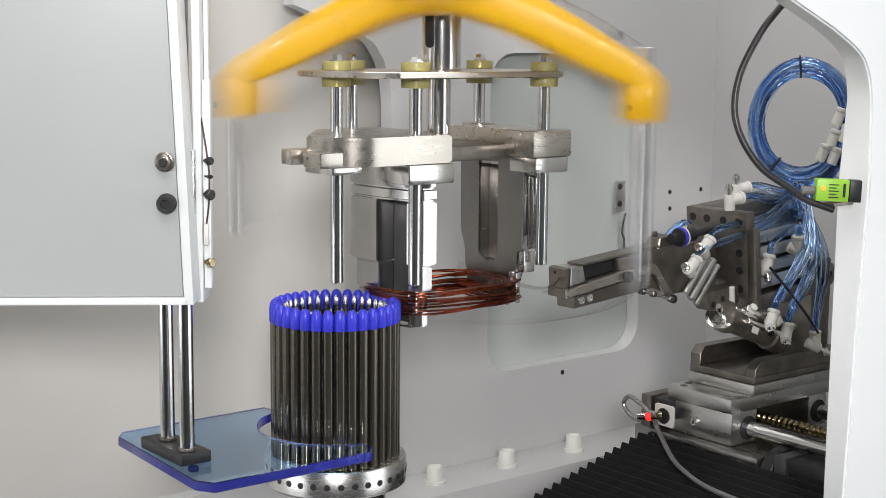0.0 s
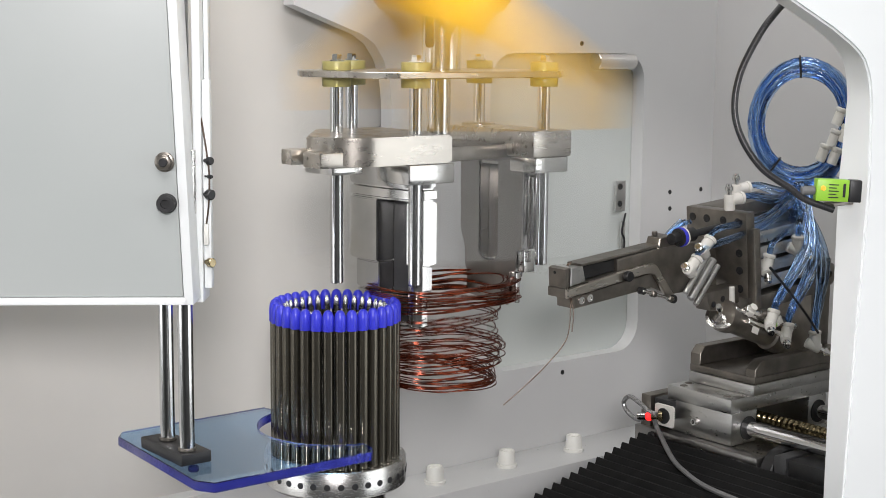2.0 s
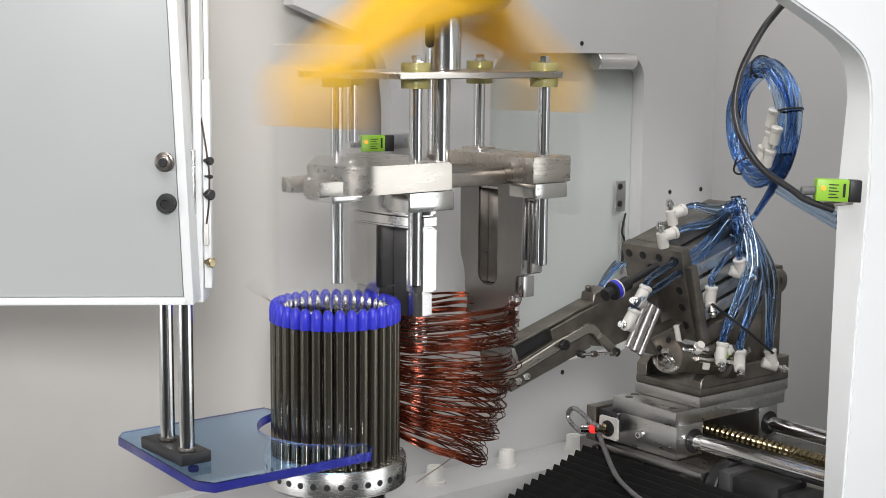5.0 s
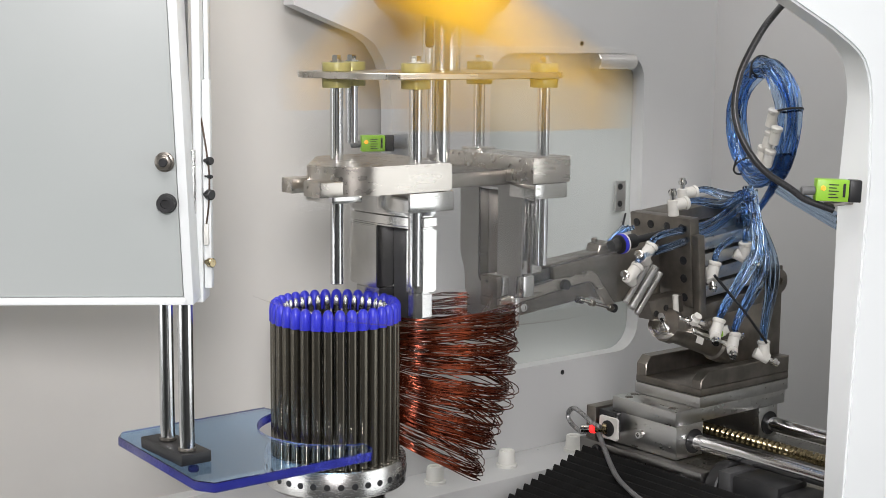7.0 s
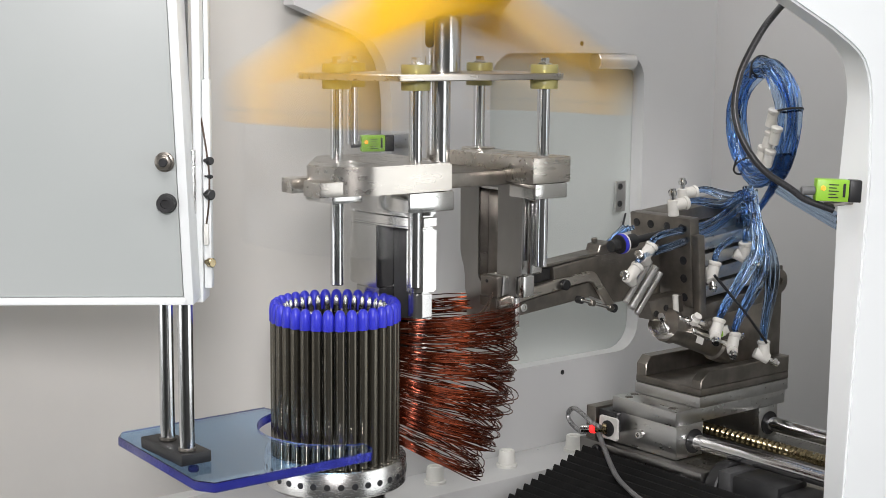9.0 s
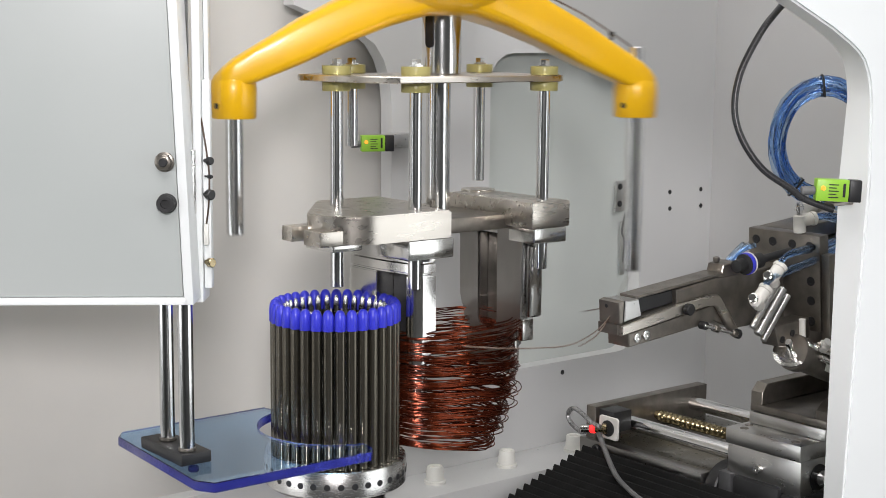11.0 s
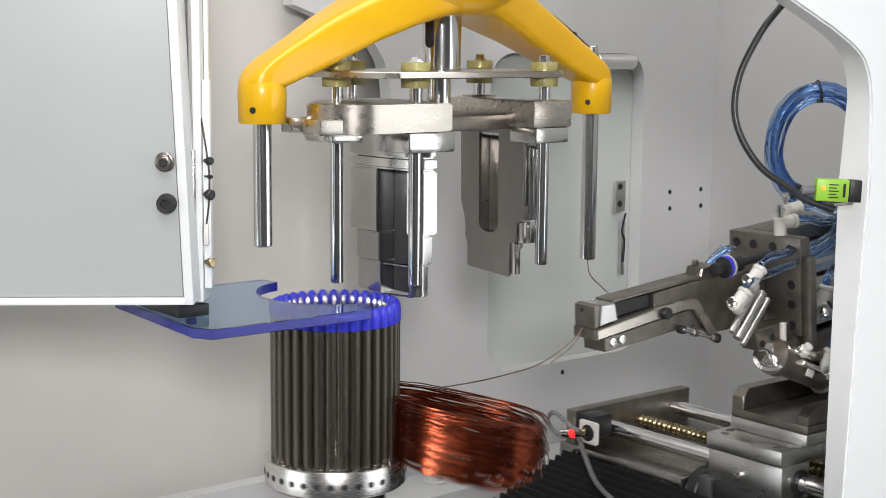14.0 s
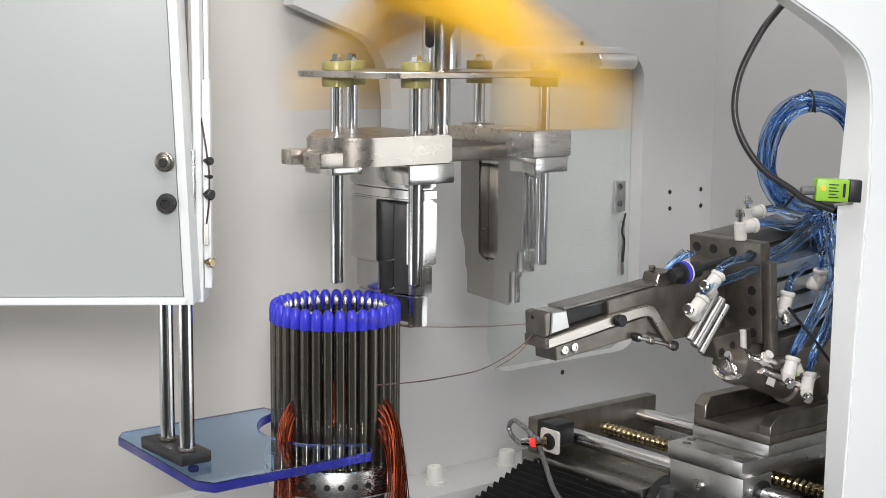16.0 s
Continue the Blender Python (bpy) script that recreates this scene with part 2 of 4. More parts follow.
bm = B(); box(bm, 0.82, 0.84, -0.4, WY + 0.02, -0.2, 0.85, 0.001)
single("wall_right", bm, GREY_SHADED, "grey enamelled side wall of the machine", "machine wall", kind="structure")
bm = B(); box(bm, -0.72, 0.84, -0.4, WY + 0.1, -0.26, -0.2, 0.001)
single("machine_bed", bm, GREY, "grey enamelled machine bed", "machine bed", kind="structure")
bm = B(); box(bm, 0.0, 0.82, 0.222, WY - 0.0005, -0.2, 0.0, 0.002)
flange = single("ledge", bm, GREY, "grey enamelled ledge along the back plate", "ledge", kind="structure")

bm = B(); box(bm, -0.7, -0.07, -0.1, WY + 0.0495, -0.2, 0.018, 0.001)
single("machine_floor", bm, GREY, "grey enamelled floor plate of the machine", "machine floor", kind="structure")

# right front pillar with chamfered, rounded opening corner
PY = -0.31
bm = B()
inner = [(x + 0.004, z) for x, z in ((0.02, 0.6005), (0.1885, 0.5329), (0.2413, 0.5119), (0.2632, 0.5015), (0.2745, 0.495), (0.2823, 0.4885), (0.2880, 0.4795), (0.2915, 0.4695), (0.2940, 0.455), (0.2966, 0.39), (0.2890, 0.27), (0.2825, 0.1382), (0.268, -0.2))]
outer = [(1.05, -0.2), (1.05, 0.87), (0.02, 0.87)]
front = inner + outer
back = [(0.302, z) if z < 0.44 else (x + 0.010, z + 0.004) for x, z in inner] + outer
fa = [bm.verts.new((x, PY, z)) for x, z in front]
fb = [bm.verts.new((x, PY + 0.03, z)) for x, z in back]
bm.faces.new(fa), bm.faces.new(fb[::-1])
for i in range(len(fa)):
    j = (i + 1) % len(fa)
    bm.faces.new((fa[j], fa[i], fb[i], fb[j]))
bmesh.ops.recalc_face_normals(bm, faces=bm.faces)
bmesh.ops.bevel(bm, geom=[e for e in bm.edges if e.verts[0] in fa[:13] and e.verts[1] in fa[:13]], offset=0.002, segments=2, affect="EDGES")
single("front_frame", bm, WHITE, "white enamelled front frame with a rounded chamfered corner", "machine frame", kind="structure", smooth=30)

# ---- ledge bolts ----


def cap_bolt(x):
    ob = thing("bolt_cap", (x, 0.26, 0), "ivory plastic cap on a bolt on the grey ledge", "bolt cap", "bolt caps on the ledge")
    part("washer", lathe(B(), [(0.0125, 0), (0.0125, 0.0035), (0.0115, 0.004)], 20, (x, 0.26, 0)), IVORY, ob)
    part("cap", lathe(B(), [(0.0105, 0.004), (0.0098, 0.018), (0.0085, 0.02), (0.006, 0.0195), (0.0055, 0.017), (0, 0.017)], 20, (x, 0.26, 0)), IVORY, ob)


for x in (0.205, 0.315, 0.424, 0.534):
    cap_bolt(x)

# ---- finger basket ----
NPIN, RB = 33, 0.0508
basket = thing("finger_basket", (0, 0, 0), "ring of dark steel fingers with blue plastic tips", "coil basket")
bm = B()
lathe(bm, [(0.040, 0.128), (0.0585, 0.128), (0.0605, 0.130), (0.0605, 0.150), (0.0595, 0.1515), (0.046, 0.1515), (0.046, 0.146), (0.040, 0.146)], 72)
ring = part("ring", bm, RING, basket, "machined aluminium ring with drilled holes")
part("base_column", lathe(B(), [(0.043, -0.2), (0.043, 0.1275)], 48), BRIGHT, basket)
pin_me = cap_me = tip_me = hole_me = None
for i in range(NPIN):
    a = 2 * math.pi * i / NPIN
    c, s = math.cos(a), math.sin(a)
    m = Matrix.Translation((RB * c, RB * s, 0)) @ Matrix.Rotation(a, 4, "Z")
    if pin_me is None:
        bm = B(); prism(bm, rounded(-0.0045, 0.0041, -0.0040, 0.0040, 0.0030, 3), 0.152, 0.272, 0)
        pin_me = finish(bm, "finger", PIN)
        bm = B(); lathe(bm, [(0.0047, 0.2678), (0.0048, 0.2682), (0.0048, 0.277), (0.0045, 0.2805), (0.0032, 0.2835), (0.0015, 0.2848), (0, 0.285)], 16)
        cap_me = finish(bm, "blue_tip", BLUECAP)
        bm = B(); prism(bm, rounded(-0.0028, 0.0022, -0.0024, 0.0024, 0.0016, 2), 0.152, 0.274, 0)
        lathe(bm, [(0.0026, 0.274), (0.0024, 0.278), (0.0013, 0.281), (0, 0.2815)], 12)
        tip_me = finish(bm, "inner_blade", BRIGHT)
        # drilled holes as black discs, their inner shade put into the colour
        hole_me = finish(lathe(B(), [(0.0027, 0), (0.0027, 0.0004), (0.0021, 0.0005), (0, 0.0005)], 12, (0, 0, 0), (1, 0, 0)), "hole", BLACK)
    for nm, me in (("finger", pin_me), ("blue_tip", cap_me)):
        ob = new(nm, me); ob.parent = basket; ob.matrix_local = m
    ob = new("inner_blade", tip_me); ob.parent = basket
    ob.matrix_local = Matrix.Translation((0.0425 * c, 0.0425 * s, 0)) @ Matrix.Rotation(a, 4, "Z")
    ob = new("hole", hole_me); ob.parent = ring
    ob.matrix_local = Matrix.Rotation(a, 4, "Z") @ Matrix.Translation((0.0604, 0, 0.1395))

# ---- blue acrylic pusher plate on two rods ----
PZ = 0.1777
pusher = thing("pusher_plate", (-0.14, 0, PZ), "clear blue acrylic plate with a round cut-out", "acrylic plate")
out = [(-0.1662, 0.0715), (-0.1575, 0.083), (-0.02, 0.083)]
for i in range(25):
    t = radians(105 + (256 - 105) * i / 24)
    out.append((0.066 * math.cos(t), 0.066 * math.sin(t)))
out += [(-0.0185, -0.080), (-0.026, -0.088), (-0.1655, -0.0855), (-0.1745, -0.0715)]
bm = B(); prism(bm, out, PZ - 0.008, PZ, 0.0006)
sheet = part("sheet", bm, ACRYL, pusher)
sheet.data.materials.append(ACRYL_EDGE)
# edge faces take the blue that inner reflections would give
for poly in sheet.data.polygons:
    if abs(poly.normal.z) < 0.5:
        poly.material_index = 1
bm = B(); box(bm, -0.1665, -0.1405, -0.0365, 0.0305, PZ + 0.0002, PZ + 0.0092, 0.0008)
part("clamp_block", bm, BLACK, pusher, "black plastic clamp block")
bm = B(); rod(bm, (-0.1535, -0.0315, PZ - 0.0125), (-0.1535, -0.0315, PZ - 0.0083), 0.0042, 12)
part("nut", bm, ACRYL_EDGE, pusher)
for x, y in ((-0.1535, 0.0095), (-0.156, -0.0265)):
    bm = B(); rod(bm, (x, y, PZ + 0.0094), (x, y, 0.62), 0.0059, 24)
    rodp = part("guide_rod", bm, CHROME, pusher, "polished steel guide rod")
    part("rod_collar", lathe(B(), [(0.0062, 0), (0.0068, 0.0005), (0.0068, 0.0022), (0.0062, 0.0028)], 20, (x, y, PZ + 0.0093)), DULL, rodp)

# ---- open cabinet door ----
RIGHT, FWD = Vector((0.7808, -0.6248, 0)), Vector((0.6248, 0.7808, 0))
POST_M = Matrix.Translation((-0.1718, -0.0627, 0.308)) @ Matrix.Rotation(math.atan2(-0.6248, 0.7808), 4, "Z")
DOOR_M = POST_M @ Matrix(((1, 0, -0.0397, 0), (0, 1, 0, 0), (0.012, 0, 1, 0), (0, 0, 0, 1)))   # the door hangs out of true
door = thing("cabinet_door", (-0.1718, -0.0627, 0.308), "pale grey enamelled cabinet door standing open", "machine door")
bm = B(); box(bm, -0.30, -0.004, 0.0, 0.018, 0.006, 0.5, 0.001, DOOR_M)
part("panel", bm, DOOR, door)
bm = B(); box(bm, -0.30, 0.0, -0.0015, 0.019, 0.0, 0.0055, 0.001, DOOR_M)
part("bottom_flange", bm, WHITE, door)
bm = B(); box(bm, -0.0035, 0.0035, -0.0015, 0.03, 0.0, 0.5, 0.001, DOOR_M)
part("edge_flange", bm, WHITE, door)
for z, mat, nutted in ((0.1048, DULL, True), (0.0750, BLACK, False)):
    put = DOOR_M @ Matrix.Translation((-0.0118, -0.0005, z))
    bm = B(); lathe(bm, [(0.0072, 0), (0.0072, 0.0012), (0.0064, 0.0016)], 20, (0, 0, 0), (0, -1, 0))
    if nutted:
        lathe(bm, [(0.0062, 0.0016), (0.0062, 0.0056), (0.0052, 0.0062), (0.0034, 0.0062), (0.0034, 0.0046), (0, 0.0046)], 6, (0, 0, 0), (0, -1, 0))
    else:
        lathe(bm, [(0.0066, 0.0016), (0.0066, 0.0072), (0.0058, 0.0082), (0.0034, 0.0082), (0.0034, 0.0050), (0, 0.0050)], 22, (0, 0, 0), (0, -1, 0))
    bmesh.ops.transform(bm, matrix=put, verts=bm.verts)
    stud = part("bolt", bm, mat, door)
    if nutted:
        bm = B(); lathe(bm, [(0.0031, 0.0047), (0.0031, 0.0080), (0.0024, 0.0088), (0, 0.0088)], 14, (0, 0, 0), (0, -1, 0))
        bmesh.ops.transform(bm, matrix=put, verts=bm.verts)
        part("thread_end", bm, BLACK, stud)
post = thing("hinge_post", tuple(POST_M @ Vector((0.01, 0.05, -0.3))), "white enamelled hinge post beside the open door", "door post")
bm = B(); box(bm, -0.0012, 0.0052, 0.031, 0.06, -0.004, 0.5, 0.001, POST_M)
part("upright", bm, WHITE, post)
bm = B(); box(bm, 0.0056, 0.0113, 0.034, 0.044, 0.0065, 0.163, 0.001, POST_M)
part("inner_strip", bm, WHITE, post)
bm = B(); box(bm, 0.0054, 0.0092, 0.045, 0.055, 0.1, 0.5, 0.001, POST_M)
part("upper_strip", bm, WHITE, post)
hinge_leaf = part("hinge_leaf", box(B(), -0.0048, 0.0012, 0.0285, 0.0308, 0.063, 0.1115, 0.0005, POST_M), BRIGHT, post, "steel barrel hinge")
for k in range(4):
    bm = B(); rod(bm, (-0.0018, 0.0262, 0.0632 + k * 0.0122), (-0.0018, 0.0262, 0.0749 + k * 0.0122), 0.0030, 14)
    bmesh.ops.transform(bm, matrix=POST_M, verts=bm.verts)
    part("hinge_knuckle", bm, BRIGHT, hinge_leaf)

for z, r, mat in ((0.1032, 0.0030, BLACK), (0.0915, 0.0015, BLACK), (0.0780, 0.0040, BLACK), (0.0268, 0.0036, BRASS)):
    bm = B()
    lathe(bm, [(r * 0.5, 0), (r * 0.5, 0.0035), (r, 0.004), (r, 0.0072), (r * 0.8, 0.008), (0, 0.008)], 16, (0.0072, 0.0335, z), (0.75, -0.66, 0))
    bmesh.ops.transform(bm, matrix=POST_M, verts=bm.verts)
    part("knob", bm, mat, post)
bm = B(); box(bm, 0.0062, 0.0098, 0.0300, 0.0338, 0.0400, 0.0560, 0.0006, POST_M)
part("catch", bm, IVORY, post)
bm = B(); tube(bm, [POST_M @ Vector(p) for p in smooth_path([(0.005, 0.0325, 0.135), (0.0088, 0.031, 0.112), (0.0110, 0.030, 0.092), (0.0102, 0.030, 0.07), (0.0082, 0.031, 0.056)], 6)], 0.0007, 6)
part("wire", bm, WIRE, post)

# ---- winding head: shaft, former head, stripper ----
SX = 0.112
bm = B(); rod(bm, (SX, 0, 0.52), (SX, 0, 0.95), 0.0165, 36)
shaft = single("drive_shaft", bm, CHROME, "polished steel drive shaft of the winding head", "shaft", origin=(SX, 0, 0.52))
# proud black strip that stands for the shade in a slot of the shaft
bm = B(); sideways([(-0.0040, 0.4985), (-0.0028, 0.4960), (0, 0.4950), (0.0028, 0.4960), (0.0040, 0.4985), (0.0040, 0.53), (-0.0040, 0.53)], bm, -0.0186, -0.0160, 0, Matrix.Translation((SX, 0, 0)) @ Matrix.Rotation(radians(-74), 4, "Z"))
part("keyway_shade", bm, BLACK, shaft)

head = thing("former_head", (SX, 0, 0.27), "steel former head with two stepped coil formers", "winding former")
ZT, ZB = 0.4245, 0.4015
bm = B()
prism(bm, [(0.008, 0.044), (-0.036, -0.012), (-0.040, -0.020)] + [(0.0 + 0.040 * math.cos(radians(180 + 9 * i)), -0.026 + 0.040 * math.sin(radians(180 + 9 * i))) for i in range(11)] + [(0.0715, -0.066), (0.0715, -0.03), (0.085, -0.02), (0.085, 0.056), (0.018, 0.056)], ZB, ZT, 0.0012, seg=2)
part("left_block", bm, STEEL, head)
bm = B(); box(bm, 0.162, 0.207, -0.066, 0.05, ZB, ZT, 0.0012)
part("right_block", bm, STEEL, head)
bm = B(); box(bm, 0.06, 0.19, -0.03, 0.045, 0.3985, 0.4115, 0.001)
part("link_plate", bm, DULL, head)
bm = B(); rod(bm, (0.195, 0.047, 0.4125), (0.195, 0.047, 0.426), 0.016, 28)
part("boss", bm, STEEL, head)
bm = B(); box(bm, -0.0505, -0.0150, -0.0535, -0.0290, 0.4008, 0.4132, 0.001)
part("clamp_bar", bm, STEEL, head)
bm = B(); box(bm, -0.0505, -0.0200, -0.0120, 0.0035, 0.4012, 0.4135, 0.001)
part("clamp_bar", bm, STEEL, head)
bm = B(); box(bm, 0.207, 0.216, -0.05, -0.03, 0.404, 0.414, 0.001)
part("clamp_bar", bm, STEEL, head)


bm = B(); rod(bm, (SX - 0.003, 0, 0.412), (SX - 0.003, 0, 0.56), 0.0108, 32)
part("spindle", bm, CHROME, head)
for x0, x1, y0, y1, z0 in ((0.028, 0.076, -0.0645, -0.02, 0.3845), (0.166, 0.205, -0.0645, -0.03, 0.3875), (-0.030, 0.0, -0.040, 0.0, 0.3935)):
    bm = B(); box(bm, x0, x1, y0, y1, z0, ZB - 0.0003, 0.0015)
    part("clamp_pad", bm, BRIGHT, head)


def pad_plan(face, back, y0, y1, r=0.0095, slot=None, floor=0.067):
    """Plan of the left former: a flat outer face towards -x with round corners, and a slot (from, to) cut into it."""
    pts = [(back, y1)]
    for i in range(9):
        a = math.pi / 2 * i / 8
        pts.append((face + r * (1 - math.sin(a)), y1 - r * (1 - math.cos(a))))
    if slot:
        pts += [(face, (y1 - r + slot[1]) / 2), (face, slot[1] + 0.0008), (face + 0.0008, slot[1]), (floor, slot[1]), (floor, slot[0]), (face + 0.0008, slot[0]), (face, slot[0] - 0.0008)]
    else:
        pts += [(face, y1 - r + (y0 - y1 + 2 * r) * k / 8) for k in range(1, 8)]
    for i in range(8, -1, -1):
        a = math.pi / 2 * i / 8
        pts.append((face + r * (1 - math.sin(a)), y0 + r * (1 - math.cos(a))))
    # the face bulges a little and turns towards the front, to catch the left light
    mid = (y0 + y1) / 2
    return [(x if x >= floor else x + 2.2 * (y - mid) ** 2 - 0.09 * (y - mid) - 0.002, y) for x, y in pts] + [(back, y0)]


def outline_of(sign, face, back, w, y0, y1, depth, r=0.009, both=False):
    """Plan of a former: rounded towards its outer face, with a pocket between y0 and y1."""
    pts = []
    for i in range(7):
        a = math.pi / 2 * i / 6
        pts.append((face + sign * r * (1 - math.sin(a)), w - r + r * math.cos(a)))
    if depth and not both:
        pts += [(face, y1), (face + sign * depth, y1), (face + sign * depth, y0), (face, y0)]
    for i in range(6, -1, -1):
        a = math.pi / 2 * i / 6
        pts.append((face + sign * r * (1 - math.sin(a)), -w + r - r * math.cos(a)))
    pts.append((back, -w))
    if depth and both:
        pts += [(back, y0), (back - sign * depth, y0), (back - sign * depth, y1), (back, y1)]
    pts.append((back, w))
    return pts


bm = B(); prism(bm, pad_plan(0.0462, 0.071, -0.0455, 0.053, 0.016), 0.3785, ZB - 0.0003, 0.0012, seg=2)
lf = part("left_former", bm, FORMER, head, "bright milled steel former with a deep slot")
SLOT = (-0.0292, 0.0052)
# face in a brighter copy of the steel, its strong reflection put into the colour
bm = B(); prism(bm, pad_plan(0.0485, 0.0755, -0.0412, 0.0505), 0.3668, 0.3782, 0.0022, seg=3)
part("face_bridge", bm, BRIGHT, lf)
for z0, z1, y0, y1, face, back in ((0.3125, 0.3666, -0.0412, 0.0505, 0.0485, 0.0755), (0.2870, 0.3116, -0.0385, 0.0440, 0.0512, 0.0730), (0.2590, 0.2862, -0.0365, 0.0435, 0.0528, 0.0700)):
    bm = B(); prism(bm, pad_plan(face, back, y0, y1, 0.0085, SLOT), z0, z1, 0.0012, seg=2)
    part("step", bm, BRIGHT if z0 > 0.3 else FORMER, lf)
# dark floor: the shade inside the slot is put into its colour
bm = B(); box(bm, 0.0650, 0.0664, SLOT[0] + 0.0004, SLOT[1] - 0.0004, 0.2600, 0.3660, 0.0003)
part("shaded_slot_floor", bm, GRAPHITE, lf)
bm = B(); prism(bm, outline_of(-1, 0.193, 0.172, 0.0430, 0, 0, 0), 0.3905, ZB - 0.0003, 0.001)
rf = part("right_former", bm, FORMER, head, "flat-faced milled steel former with a round-ended slot")
for z0, z1, w, face in ((0.330, 0.3903, 0.0420, 0.1930), (0.3025, 0.3298, 0.0345, 0.1930), (0.290, 0.3023, 0.0300, 0.1890), (0.268, 0.2898, 0.0250, 0.1850)):
    d = 0.014 if z0 >= 0.302 else 0
    bm = B(); prism(bm, outline_of(-1, face, 0.172, w, -0.0125, 0.0165, d, both=True), z0, z1, 0.0006)
    part("step", bm, FORMER, rf)
bm = B()
slot = [(-0.0105, 0.394), (-0.0110, 0.312)] + [(0.0025 + 0.0135 * math.cos(math.pi + math.pi * i / 10), 0.312 + 0.0095 * math.sin(math.pi + math.pi * i / 10)) for i in range(1, 10)] + [(0.0160, 0.312), (0.0165, 0.394)]
wall_with_holes(bm, [(-0.0440, 0.4008), (0.0430, 0.4008), (0.0420, 0.330), (0.0395, 0.322), (0.0375, 0.318), (0.0350, 0.308), (0.0350, 0.296), (0.0320, 0.290), (0.0315, 0.2700), (0.0300, 0.2688), (-0.0255, 0.2655), (-0.0270, 0.2670), (-0.0275, 0.296), (-0.0350, 0.298), (-0.0360, 0.315), (-0.0430, 0.318)], [slot], 0, 0.0016)
for v in bm.verts:
    v.co = Vector((0.1702 + v.co.y, v.co.x, v.co.z))
# same steel as the former; its dim reflection is put into the colour
part("face_plate", bm, FLAT, rf, "darkened flat steel face with a slot")
# floor coloured dark to stand for the shade in this slot
bm = B(); box(bm, 0.1825, 0.1855, -0.0123, 0.0163, 0.3030, 0.39, 0.0003)
part("shaded_slot_floor", bm, DULL, rf)
bm = B(); box(bm, 0.176, 0.192, -0.049, -0.0425, 0.318, 0.384, 0.003)
part("side_pad", bm, BRIGHT, rf)
bm = B(); box(bm, 0.1725, 0.186, -0.044, -0.0352, 0.297, 0.3165, 0.001)
part("side_pad", bm, BRIGHT, rf)
bm = B(); box(bm, 0.1722, 0.178, -0.034, -0.0255, 0.268, 0.2962, 0.001)
part("side_pad", bm, BRIGHT, rf)

# stripper: amber-bushed plate that carries the stripper rods
stripper = thing("stripper", (SX, 0, 0.30), "steel stripper plate with amber bushes and polished rods", "stripper plate")
bm = B()
prism(bm, [(-0.008, 0.044), (-0.014, 0.03), (-0.002, -0.04), (0.018, -0.066), (0.07, -0.07), (0.19, -0.068), (0.206, -0.055), (0.222, 0.03), (0.205, 0.06), (0.06, 0.07), (0.03, 0.066)], 0.4705, 0.4760, 0.0008)
part("plate", bm, STEEL, stripper)
bm = B(); rod(bm, (SX, 0, 0.4762), (SX, 0, 0.66), 0.0172, 36)
part("sleeve", bm, CHROME, stripper, "polished steel sleeve on the shaft")
for x, y, zb in ((0.0487, -0.046, 0.2985), (0.184, -0.054, 0.305), (0.195, 0.047, 0.375), (0.056, 0.056, 0.412), (0.010, 0.012, 0.2965)):
    bm = B(); rod(bm, (x, y, zb), (x, y, 0.484), 0.0056, 24)
    part("stripper_rod", bm, CHROME, stripper)
    for z0, z1 in ((0.4625, 0.4703), (0.4762, 0.4835)):
        bm = B(); lathe(bm, [(0.0062, z0), (0.0118, z0), (0.0122, z0 + 0.0006), (0.0122, z1 - 0.0006), (0.0118, z1), (0.0062, z1)], 28, (x, y, 0))
        part("bush", bm, AMBER, stripper, "amber urethane bush")
    bm = B(); lathe(bm, [(0.0065, 0.4836), (0.0065, 0.4848), (0.0045, 0.4849), (0.0045, 0.4885), (0.0038, 0.4895), (0, 0.4895)], 6, (x, y, 0))
    part("nut", bm, BRIGHT, stripper)

# ---- yellow flyer ----
RF = 0.180
flyer = thing("flyer", (SX, 0, 0.43), "yellow enamelled two-armed winding flyer with steel guide rods", "flyer")
bm = B(); lathe(bm, [(0.02, 0.5225), (0.040, 0.5225), (0.054, 0.528), (0.063, 0.540), (0.066, 0.556), (0.066, 0.62), (0.03, 0.62)], 40, (SX, 0, 0))
part("hub", bm, YELLOW, flyer)


